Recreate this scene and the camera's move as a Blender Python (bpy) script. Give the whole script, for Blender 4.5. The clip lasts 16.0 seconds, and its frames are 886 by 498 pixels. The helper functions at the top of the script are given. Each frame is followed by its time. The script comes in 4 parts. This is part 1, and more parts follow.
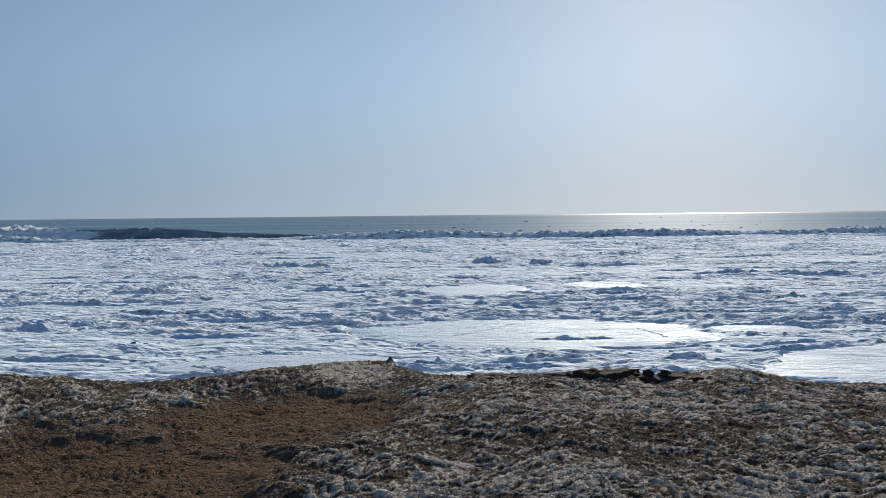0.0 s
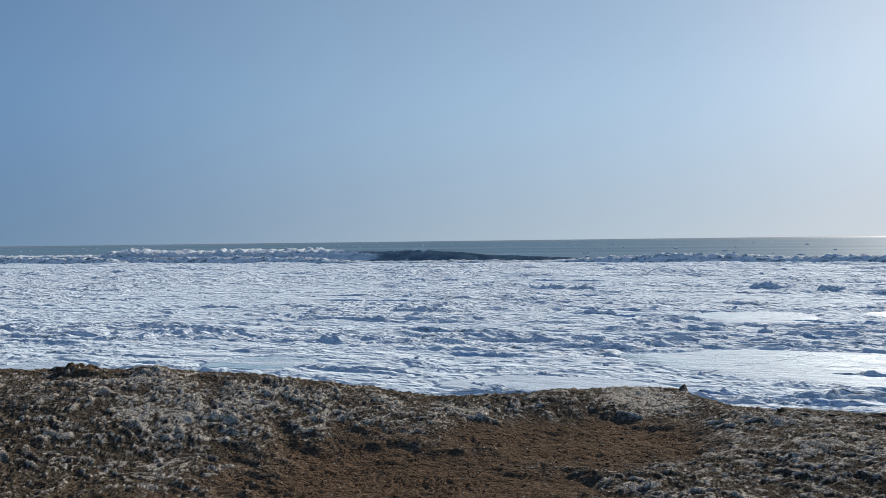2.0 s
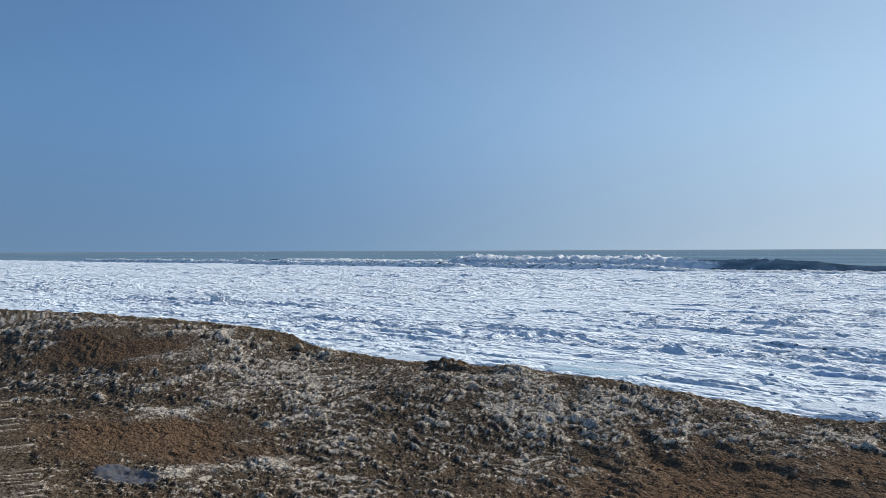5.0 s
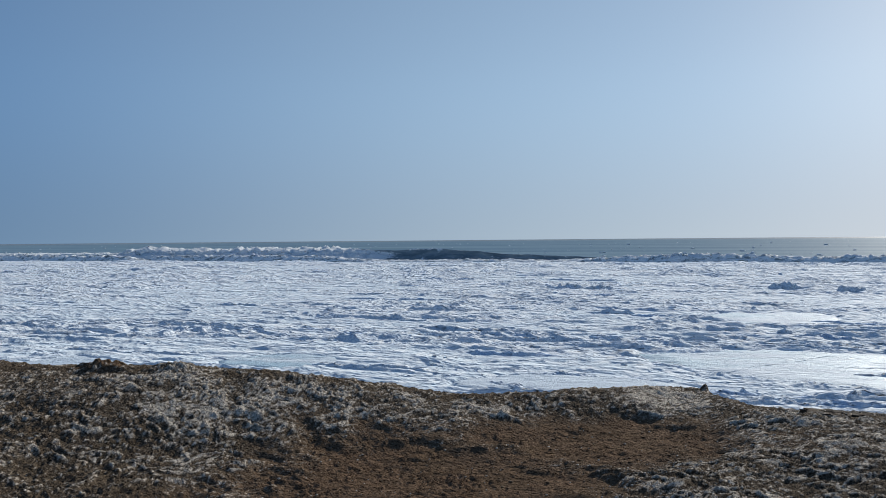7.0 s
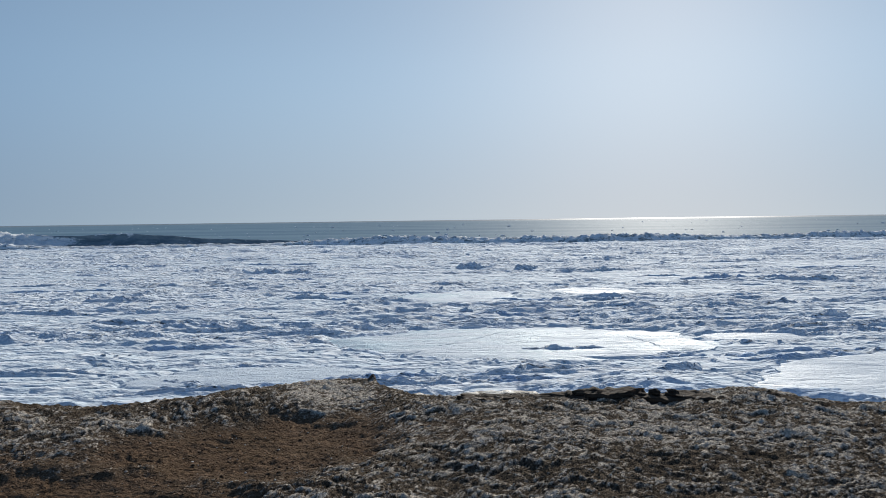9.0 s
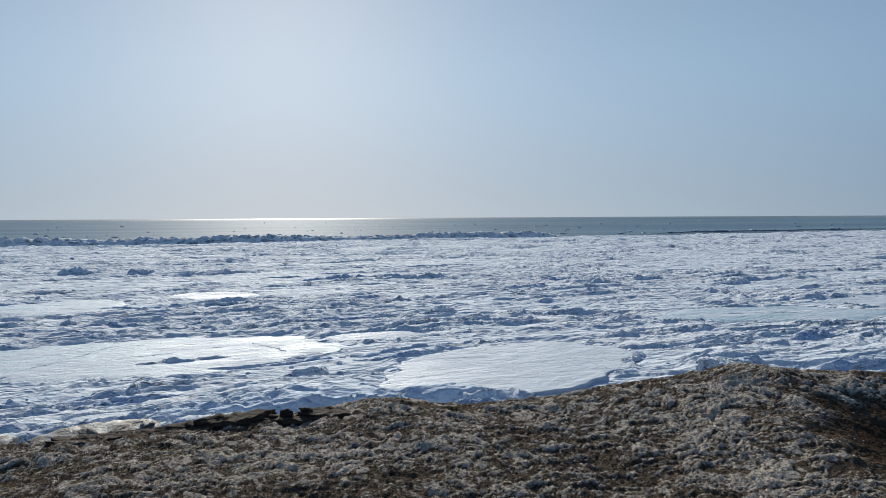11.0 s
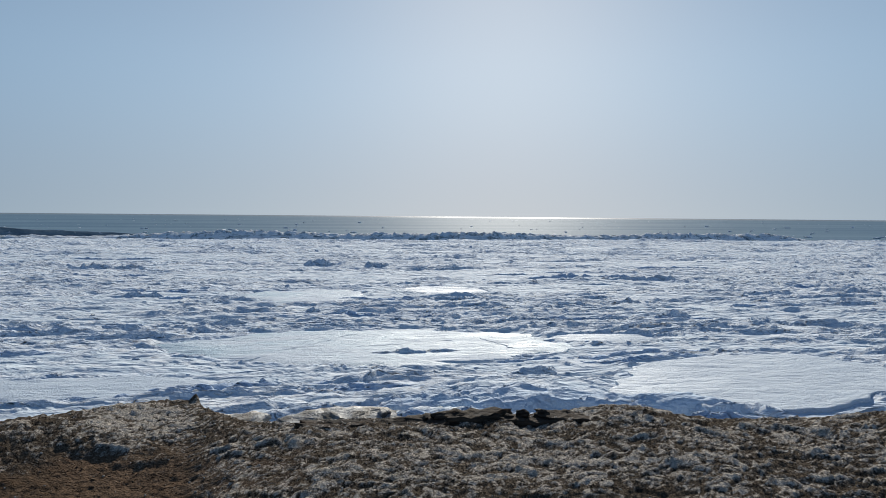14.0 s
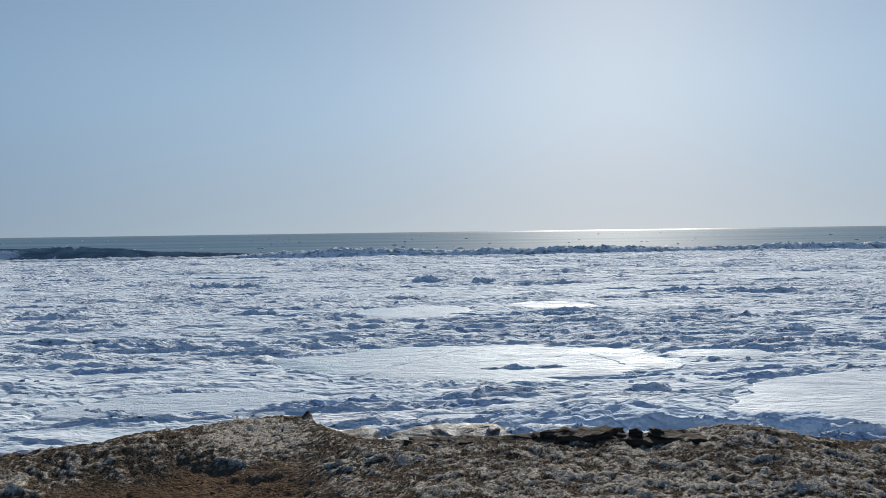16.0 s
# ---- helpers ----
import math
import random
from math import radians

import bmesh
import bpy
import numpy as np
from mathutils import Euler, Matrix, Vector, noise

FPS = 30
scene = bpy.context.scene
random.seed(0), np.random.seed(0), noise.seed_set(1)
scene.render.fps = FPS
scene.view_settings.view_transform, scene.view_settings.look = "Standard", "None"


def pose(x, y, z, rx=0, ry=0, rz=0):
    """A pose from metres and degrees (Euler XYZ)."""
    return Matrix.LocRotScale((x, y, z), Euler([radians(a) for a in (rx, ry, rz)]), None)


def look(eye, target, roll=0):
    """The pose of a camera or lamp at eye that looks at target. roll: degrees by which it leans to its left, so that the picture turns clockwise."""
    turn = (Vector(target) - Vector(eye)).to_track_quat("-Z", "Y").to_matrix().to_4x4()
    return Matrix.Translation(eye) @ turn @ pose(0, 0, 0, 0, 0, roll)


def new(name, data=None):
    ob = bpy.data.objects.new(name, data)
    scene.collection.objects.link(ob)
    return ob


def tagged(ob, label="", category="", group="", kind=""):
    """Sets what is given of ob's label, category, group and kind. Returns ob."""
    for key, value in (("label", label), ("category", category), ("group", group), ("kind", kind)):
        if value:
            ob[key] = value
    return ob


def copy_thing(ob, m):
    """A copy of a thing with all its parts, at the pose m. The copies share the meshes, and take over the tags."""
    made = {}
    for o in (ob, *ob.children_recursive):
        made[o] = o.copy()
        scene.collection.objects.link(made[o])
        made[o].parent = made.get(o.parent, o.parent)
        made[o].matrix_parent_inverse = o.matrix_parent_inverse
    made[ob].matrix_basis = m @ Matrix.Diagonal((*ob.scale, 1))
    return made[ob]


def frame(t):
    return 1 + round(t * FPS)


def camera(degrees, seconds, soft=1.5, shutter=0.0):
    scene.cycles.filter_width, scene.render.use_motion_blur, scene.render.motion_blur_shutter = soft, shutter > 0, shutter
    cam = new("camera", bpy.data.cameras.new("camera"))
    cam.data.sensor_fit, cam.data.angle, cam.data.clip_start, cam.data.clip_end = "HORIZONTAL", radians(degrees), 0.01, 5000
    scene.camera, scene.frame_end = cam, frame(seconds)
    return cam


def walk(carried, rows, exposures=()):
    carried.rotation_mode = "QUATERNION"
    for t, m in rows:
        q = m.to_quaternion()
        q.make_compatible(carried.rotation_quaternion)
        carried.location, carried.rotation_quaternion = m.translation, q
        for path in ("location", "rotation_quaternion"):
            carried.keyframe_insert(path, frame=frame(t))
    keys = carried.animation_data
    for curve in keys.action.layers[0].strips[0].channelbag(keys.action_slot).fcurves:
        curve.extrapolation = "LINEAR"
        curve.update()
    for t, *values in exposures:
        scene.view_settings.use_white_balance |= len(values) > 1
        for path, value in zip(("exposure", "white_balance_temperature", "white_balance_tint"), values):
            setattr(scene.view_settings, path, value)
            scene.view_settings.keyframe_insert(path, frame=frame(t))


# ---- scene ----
cam = camera(57.6, 16.0, soft=0.4)
# seconds, eye, target, roll
PATH = [
    (0, (0.553, -0.681, 3.146), (0.522, 1.317, 3.061), -0.6),
    (0.5, (0.469, -0.666, 3.149), (0.321, 1.328, 3.085), -0.6),
    (1, (0.356, -0.64, 3.144), (0.041, 1.334, 3.104), -0.7),
    (1.5, (0.278, -0.632, 3.138), (-0.202, 1.309, 3.112), -0.8),
    (2, (0.197, -0.629, 3.12), (-0.462, 1.259, 3.099), -0.7),
    (2.5, (0.11, -0.632, 3.109), (-0.716, 1.19, 3.084), -0.6),
    (3, (0.028, -0.638, 3.099), (-0.956, 1.103, 3.071), -0.4),
    (3.5, (-0.092, -0.609, 3.091), (-1.242, 1.027, 3.073), -0.6),
    (3.7, (-0.134, -0.603, 3.081), (-1.338, 0.994, 3.068), -0.6),
    (4.2, (-0.099, -0.647, 3.091), (-1.411, 0.862, 3.084), -0.5),
    (4.75, (-0.055, -0.703, 3.104), (-1.419, 0.76, 3.104), -0.3),
    (5.3, (-0.01, -0.759, 3.118), (-1.333, 0.741, 3.128), -0.1),
    (5.8, (0.025, -0.803, 3.128), (-1.185, 0.789, 3.142), 0.0),
    (6, (0.027, -0.769, 3.127), (-1.119, 0.869, 3.14), -0.1),
    (6.5, (0.059, -0.719, 3.12), (-0.868, 1.053, 3.122), -0.1),
    (7, (0.148, -0.699, 3.119), (-0.547, 1.176, 3.096), -0.5),
    (7.5, (0.308, -0.585, 3.131), (-0.227, 1.341, 3.084), -0.7),
    (8, (0.438, -0.413, 3.155), (0.044, 1.547, 3.1), -1.0),
    (8.2, (0.485, -0.359, 3.152), (0.175, 1.616, 3.091), -0.9),
    (8.7, (0.499, -0.099, 3.152), (0.408, 1.898, 3.084), -0.8),
    (9.25, (0.514, 0.183, 3.152), (0.605, 2.179, 3.075), -0.7),
    (9.8, (0.528, 0.465, 3.153), (0.792, 2.446, 3.068), -0.6),
    (10.3, (0.542, 0.725, 3.153), (1.031, 2.662, 3.06), -0.5),
    (10.5, (0.598, 0.762, 3.146), (1.208, 2.664, 3.053), -0.4),
    (11, (0.642, 0.845, 3.178), (1.541, 2.63, 3.099), -0.3),
    (11.5, (0.582, 0.823, 3.185), (1.658, 2.508, 3.121), -0.1),
    (12, (0.545, 0.825, 3.187), (1.715, 2.446, 3.129), -0.0),
    (12.5, (0.554, 0.865, 3.189), (1.773, 2.45, 3.131), 0.1),
    (13, (0.566, 0.892, 3.2), (1.65, 2.571, 3.136), -0.4),
    (13.5, (0.53, 1.027, 3.178), (1.26, 2.887, 3.106), -0.4),
    (14, (0.601, 1.212, 3.135), (0.981, 3.174, 3.053), 0.5),
    (14.5, (0.628, 1.215, 3.147), (0.917, 3.192, 3.062), -0.0),
    (15, (0.666, 1.23, 3.129), (0.905, 3.214, 3.058), -0.3),
    (15.5, (0.634, 1.222, 3.147), (0.82, 3.212, 3.093), -0.5),
    (16, (0.621, 1.251, 3.142), (0.738, 3.247, 3.098), -0.8),
]
# seconds, stops, kelvin, tint
EXPOSURES = [(0.0, -0.44, 6850, 9), (1.5, -0.38, 6830, 9), (2.5, -0.27, 6790, 9), (3.5, -0.06, 6770, 9), (6.0, -0.08, 6770, 9), (7.0, -0.37, 6760, 9), (8.2, -0.41, 6820, 9), (10.5, -0.48, 6880, 9), (12.5, -0.50, 6860, 9), (14.2, -0.53, 6880, 9), (16.0, -0.46, 6900, 9)]
walk(cam, [(t, look(eye, target, roll)) for t, eye, target, roll in PATH], EXPOSURES)

# ---- light ----
SUN_AZ, SUN_EL = 15.5, 25.0
world = bpy.data.worlds.new("sky")
scene.world = world
world.use_nodes = True
wn = world.node_tree.nodes
sky = wn.new("ShaderNodeTexSky")
sky.sky_type = "NISHITA"
sky.sun_disc = False
sky.sun_elevation, sky.sun_rotation = radians(SUN_EL), radians(SUN_AZ)
sky.altitude, sky.air_density, sky.dust_density, sky.ozone_density = 0, 1.05, 0.11, 1.4
wn["Background"].inputs["Strength"].default_value = 0.135
# a cold haze evens the sky out towards the horizon
way = wn.new("ShaderNodeTexCoord")
lift = wn.new("ShaderNodeMapping")
lift.inputs["Scale"].default_value, lift.inputs["Location"].default_value = (1, 1, 0.75), (0, 0, 0.20)
world.node_tree.links.new(way.outputs["Generated"], lift.inputs["Vector"])
world.node_tree.links.new(lift.outputs["Vector"], sky.inputs["Vector"])
saz, sel = radians(SUN_AZ), radians(SUN_EL)
sun_way = Vector((math.sin(saz) * math.cos(sel), math.cos(saz) * math.cos(sel), math.sin(sel)))


def sky_range(value, lo, hi):
    n = wn.new("ShaderNodeMapRange")
    n.interpolation_type = "SMOOTHSTEP"
    n.inputs["From Min"].default_value, n.inputs["From Max"].default_value = lo, hi
    world.node_tree.links.new(value, n.inputs["Value"])
    return n.outputs["Result"]


def sky_tint(color, fac, low, high):
    """Multiplies the sky by low where fac is 0 and by high where it is 1."""
    tone, times = wn.new("ShaderNodeMix"), wn.new("ShaderNodeMix")
    tone.data_type = times.data_type = "RGBA"
    times.blend_type = "MULTIPLY"
    times.inputs["Factor"].default_value = 1.0
    tone.inputs[6].default_value, tone.inputs[7].default_value = (*low, 1), (*high, 1)
    world.node_tree.links.new(fac, tone.inputs["Factor"])
    world.node_tree.links.new(color, times.inputs[6])
    world.node_tree.links.new(tone.outputs[2], times.inputs[7])
    return times.outputs[2]


# a pale aureole of haze round the sun, clear deep blue away from it
near_sun = wn.new("ShaderNodeVectorMath")
near_sun.operation = "DOT_PRODUCT"
near_sun.inputs[1].default_value = sun_way
world.node_tree.links.new(way.outputs["Generated"], near_sun.inputs[0])
tone = sky_tint(sky.outputs["Color"], sky_range(near_sun.outputs["Value"], 0.25, 0.9), (0.60, 0.80, 1.0), (1.10, 1.07, 1.01))
# grey sea haze along the horizon
height = wn.new("ShaderNodeSeparateXYZ")
world.node_tree.links.new(way.outputs["Generated"], height.inputs[0])
tone = sky_tint(tone, sky_range(height.outputs["Z"], -0.02, 0.20), (0.80, 0.71, 0.70), (1, 1, 1))
world.node_tree.links.new(tone, wn["Background"].inputs["Color"])

sun_data = bpy.data.lights.new("sun", "SUN")
sun_data.energy, sun_data.angle, sun_data.color = 5.0, radians(0.53), (1.0, 0.97, 0.92)
sun = new("sun", sun_data)
sun.matrix_world = look(sun_way * 60, (0, 0, 0))


# ---- noise and mesh helpers ----
def hash01(ix, iy, seed):
    n = (ix.astype(np.int64) * 374761393 + iy.astype(np.int64) * 668265263 + seed * 144665) & 0xFFFFFFFF
    n = ((n ^ (n >> 13)) * 1274126177) & 0xFFFFFFFF
    n = ((n ^ (n >> 16)) * 2246822519) & 0xFFFFFFFF
    return ((n ^ (n >> 15)) & 0xFFFFFF) / 16777216.0


def grad_noise(x, y, seed=0):
    """Smooth gradient noise, about -1 to 1."""
    ix, iy = np.floor(x), np.floor(y)
    fx, fy = x - ix, y - iy
    ux, uy = fx * fx * fx * (fx * (fx * 6 - 15) + 10), fy * fy * fy * (fy * (fy * 6 - 15) + 10)
    v = []
    for dy in (0, 1):
        for dx in (0, 1):
            a = hash01(ix + dx, iy + dy, seed) * 2 * np.pi
            v.append(np.cos(a) * (fx - dx) + np.sin(a) * (fy - dy))
    return 1.5 * ((v[0] * (1 - ux) + v[1] * ux) * (1 - uy) + (v[2] * (1 - ux) + v[3] * ux) * uy)


def fbm(x, y, octaves=4, seed=0, gain=0.5):
    total, amp = 0, 1.0
    for i in range(octaves):
        total = total + amp * grad_noise(x * 2.03 ** i + i * 17.3, y * 2.03 ** i - i * 9.1, seed + i)
        amp *= gain
    return total


def ridged(x, y, octaves=4, seed=0, gain=0.55):
    """Sharp crests: 0 in the hollows, 1 on the crests."""
    total, amp, norm = 0, 1.0, 0
    for i in range(octaves):
        total = total + amp * (1 - np.abs(grad_noise(x * 2.1 ** i + i * 5.7, y * 2.1 ** i + i * 3.3, seed + i))) ** 2
        norm += amp
        amp *= gain
    return total / norm


def billow(x, y, octaves=3, seed=0, gain=0.5):
    """Rounded lumps with sharp creases between them, 0 to 1."""
    total, amp, norm = 0, 1.0, 0
    for i in range(octaves):
        total = total + amp * np.abs(grad_noise(x * 2.1 ** i + i * 4.7, y * 2.1 ** i + i * 8.3, seed + i))
        norm += amp
        amp *= gain
    return total / norm


def smooth(a, b, x):
    t = np.clip((x - a) / (b - a), 0, 1)
    return t * t * (3 - 2 * t)


def sheet(name, X, Y, Z, material, attributes=(), closed=False, parent=None):
    """A mesh from a grid of points, shaded smooth."""
    rows, cols = X.shape
    idx = np.arange(rows * cols).reshape(rows, cols)
    if closed:
        idx = np.concatenate([idx, idx[:, :1]], axis=1)
    quads = np.stack([idx[:-1, :-1], idx[:-1, 1:], idx[1:, 1:], idx[1:, :-1]], axis=-1).reshape(-1, 4)
    me = bpy.data.meshes.new(name)
    me.vertices.add(rows * cols)
    me.vertices.foreach_set("co", np.stack([X, Y, Z], axis=-1).astype(np.float32).ravel())
    me.loops.add(quads.size)
    me.loops.foreach_set("vertex_index", quads.astype(np.int32).ravel())
    me.polygons.add(len(quads))
    me.polygons.foreach_set("loop_start", np.arange(0, quads.size, 4, dtype=np.int32))
    me.polygons.foreach_set("use_smooth", np.ones(len(quads), dtype=bool))
    for key, values in attributes:
        me.attributes.new(key, "FLOAT", "POINT").data.foreach_set("value", np.asarray(values, dtype=np.float32).ravel())
    me.update(calc_edges=True)
    me.validate()
    me.materials.append(material)
    ob = new(name, me)
    ob.parent = parent
    return ob


def soup(name, verts, faces, material, parent=None, smooth_shade=True):
    me = bpy.data.meshes.new(name)
    me.from_pydata([tuple(v) for v in verts], [], [tuple(f) for f in faces])
    me.polygons.foreach_set("use_smooth", np.full(len(me.polygons), smooth_shade))
    me.update()
    me.materials.append(material)
    ob = new(name, me)
    ob.parent = parent
    return ob


def part(name, bm, material, parent, label=""):
    me = bpy.data.meshes.new(name)
    bm.to_mesh(me)
    bm.free()
    me.materials.append(material)
    ob = new(name, me)
    ob.parent = parent
    return tagged(ob, label)


def small_solid():
    bm = bmesh.new()
    bmesh.ops.create_icosphere(bm, subdivisions=1, radius=1.0)
    v = np.array([p.co[:] for p in bm.verts])
    f = np.array([[p.index for p in q.verts] for q in bm.faces])
    bm.free()
    return v, f


def solids(x, y, z, size, rng, squash, jag):
    v, f = small_solid()
    n = len(x)
    yaw = rng.uniform(0, 2 * np.pi, n)
    P = v[None] * (1 + jag * rng.uniform(-1, 1, (n, len(v), 1))) * size[:, None, None] * np.stack([rng.uniform(0.7, 1.3, n), rng.uniform(0.7, 1.3, n), squash * rng.uniform(0.6, 1.2, n)], axis=-1)[:, None]
    c, s = np.cos(yaw)[:, None], np.sin(yaw)[:, None]
    out = np.stack([P[..., 0] * c - P[..., 1] * s + x[:, None], P[..., 0] * s + P[..., 1] * c + y[:, None], P[..., 2] + z[:, None]], axis=-1)
    faces = (f[None] + (np.arange(n) * len(v))[:, None, None]).reshape(-1, 3)
    return out.reshape(-1, 3), faces


def mesh_from(name, verts, faces, material, label, category):
    me = bpy.data.meshes.new(name)
    k = faces.shape[1]
    me.vertices.add(len(verts))
    me.vertices.foreach_set("co", verts.astype(np.float32).ravel())
    me.loops.add(faces.size)
    me.loops.foreach_set("vertex_index", faces.astype(np.int32).ravel())
    me.polygons.add(len(faces))
    me.polygons.foreach_set("loop_start", np.arange(0, faces.size, k, dtype=np.int32))
    me.update(calc_edges=True)
    me.materials.append(material)
    return tagged(new(name, me), label, category, kind="stuff")


# ---- materials ----
class Nodes:
    """A node material in a few lines."""

    def __init__(self, name):
        self.material = bpy.data.materials.new(name)
        self.material.use_nodes = True
        self.tree = self.material.node_tree
        self.bsdf = self.tree.nodes["Principled BSDF"]
        self.where = self.tree.nodes.new("ShaderNodeTexCoord").outputs["Object"]

    def link(self, a, b):
        self.tree.links.new(a, b)

    def put(self, socket, value):
        if isinstance(value, bpy.types.NodeSocket):
            self.link(value, socket)
        elif isinstance(value, (tuple, list)):
            socket.default_value = (*value, 1) if len(value) == 3 and socket.type == "RGBA" else value
        else:
            socket.default_value = value

    def noise(self, scale, detail=4, rough=0.55, stretch=None, distort=0.0):
        n = self.tree.nodes.new("ShaderNodeTexNoise")
        n.inputs["Scale"].default_value, n.inputs["Detail"].default_value = scale, detail
        n.inputs["Roughness"].default_value, n.inputs["Distortion"].default_value = rough, distort
        if stretch:
            m = self.tree.nodes.new("ShaderNodeMapping")
            m.inputs["Scale"].default_value = stretch
            self.link(self.where, m.inputs["Vector"])
            self.link(m.outputs["Vector"], n.inputs["Vector"])
        else:
            self.link(self.where, n.inputs["Vector"])
        return n.outputs["Fac"]

    def attr(self, name):
        n = self.tree.nodes.new("ShaderNodeAttribute")
        n.attribute_name = name
        return n.outputs["Fac"]

    def math(self, op, a, b=0.0):
        n = self.tree.nodes.new("ShaderNodeMath")
        n.operation = op
        self.put(n.inputs[0], a), self.put(n.inputs[1], b)
        return n.outputs[0]

    def ramp(self, value, lo, hi, a=0.0, b=1.0):
        n = self.tree.nodes.new("ShaderNodeMapRange")
        n.interpolation_type = "SMOOTHSTEP"
        self.put(n.inputs["Value"], value)
        for key, v in (("From Min", lo), ("From Max", hi), ("To Min", a), ("To Max", b)):
            n.inputs[key].default_value = v
        return n.outputs["Result"]

    def mix(self, f, a, b):
        n = self.tree.nodes.new("ShaderNodeMix")
        n.data_type = "RGBA"
        self.put(n.inputs["Factor"], f), self.put(n.inputs[6], a), self.put(n.inputs[7], b)
        return n.outputs[2]

    def bump(self, height, distance, strength=1.0, normal=None):
        n = self.tree.nodes.new("ShaderNodeBump")
        n.inputs["Distance"].default_value = distance
        self.put(n.inputs["Strength"], strength)
        self.link(height, n.inputs["Height"])
        if normal:
            self.link(normal, n.inputs["Normal"])
        return n.outputs["Normal"]

    def folds(self, sizes, stretch, strength, detail=4):
        """Sharp-crested wrinkles of several sizes: rows of scale and height."""
        nor = None
        for scale, high in sizes:
            crease = self.math("ABSOLUTE", self.math("SUBTRACT", self.noise(scale, detail, 0.62, stretch, 0.5), 0.5))
            nor = self.bump(crease, -high, strength, nor)
        return nor

    def finish(self, color, roughness=0.8, normal=None, **more):
        self.put(self.bsdf.inputs["Base Color"], color)
        self.put(self.bsdf.inputs["Roughness"], roughness)
        if normal:
            self.link(normal, self.bsdf.inputs["Normal"])
        for key, v in more.items():
            self.put(self.bsdf.inputs[key.replace("_", " ")], v)
        return self.material


def beach_material():
    n = Nodes("frozen_beach")
    frost, sand, wet = n.attr("frost"), n.attr("sand"), n.attr("wet")
    fine, mid, big = n.noise(150, 4, 0.7), n.noise(38, 6, 0.72, (0.8, 1.3, 1.0)), n.noise(2.2, 4, 0.6)
    weed = n.noise(46, 5, 0.75, (1.4, 0.55, 1.0), 1.4)
    dark = n.mix(n.ramp(weed, 0.38, 0.62), (0.022, 0.016, 0.012), (0.23, 0.170, 0.115))
    dark = n.mix(n.ramp(fine, 0.58, 0.72), dark, (0.30, 0.245, 0.18))
    bare = n.mix(n.ramp(mid, 0.26, 0.74), (0.060, 0.038, 0.024), (0.27, 0.170, 0.105))
    bare = n.mix(n.ramp(big, 0.42, 0.62, 0, 0.6), bare, (0.16, 0.102, 0.060))
    damp_sand = n.mix(n.ramp(mid, 0.26, 0.74), (0.028, 0.016, 0.010), (0.105, 0.060, 0.034))
    bare = n.mix(n.attr("damp"), bare, damp_sand)
    base = n.mix(sand, dark, bare)
    rime = n.mix(n.ramp(weed, 0.32, 0.66), (0.38, 0.305, 0.225), (0.94, 0.84, 0.71))
    grip = n.math("MULTIPLY", frost, 1.0)
    for tone, k in ((mid, 1.2), (fine, 0.8), (weed, 1.2)):
        grip = n.math("ADD", grip, n.math("MULTIPLY", n.math("SUBTRACT", tone, 0.5), k))
    color = n.mix(n.ramp(grip, 0.16, 0.80), base, rime)
    color = n.mix(wet, color, (0.10, 0.09, 0.085))
    dry = n.ramp(wet, 0, 1, 1.0, 0.05)
    nor = n.folds(((8, 0.17), (20, 0.070), (52, 0.024)), (0.8, 1.0, 1.0), dry, 2)
    nor = n.bump(weed, 0.010, n.math("MULTIPLY", n.ramp(sand, 0, 1, 1.0, 0.3), dry), nor)
    nor = n.bump(fine, 0.003, dry, nor)
    rough = n.math("SUBTRACT", 0.95, n.math("MULTIPLY", wet, 0.7))
    return n.finish(color, rough, nor, Specular_IOR_Level=n.ramp(wet, 0, 1, 0.04, 0.5))


def ice_material(name, shade, light, gloss):
    n = Nodes(name)
    flat = n.attr("flat")
    big, mid = n.noise(0.25, 3, 0.5, (0.5, 1, 1)), n.noise(2.2, 4, 0.6)
    wrinkle, crust = n.noise(3.6, 7, 0.7, (0.8, 1.0, 1.0), 0.4), n.noise(15, 6, 0.7)
    snow = n.mix(n.ramp(mid, 0.35, 0.7), shade, light)
    snow = n.mix(n.ramp(big, 0.5, 0.75, 0, 0.3), snow, tuple(v * 0.84 for v in light))
    glaze = n.mix(n.ramp(mid, 0.35, 0.65), (0.58, 0.70, 0.77), (0.74, 0.81, 0.86))
    color = n.mix(flat, snow, glaze)
    # blue of broken edges, with the blue of their shade put into the colour
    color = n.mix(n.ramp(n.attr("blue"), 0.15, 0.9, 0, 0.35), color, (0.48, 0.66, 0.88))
    rough = n.ramp(flat, 0.2, 0.9, 0.85, 0.55)
    nor = n.folds(((0.42, 1.5), (1.1, 0.62), (2.6, 0.28)), (0.52, 0.85, 1.0), n.ramp(flat, 0, 1, 0.85, 0.3))
    nor = n.bump(wrinkle, 0.06, n.ramp(flat, 0, 1, 0.8, 0.35), nor)
    nor = n.bump(crust, 0.02, n.ramp(flat, 0, 1, 0.8, 0.4), nor)
    return n.finish(color, rough, nor, Specular_IOR_Level=gloss)


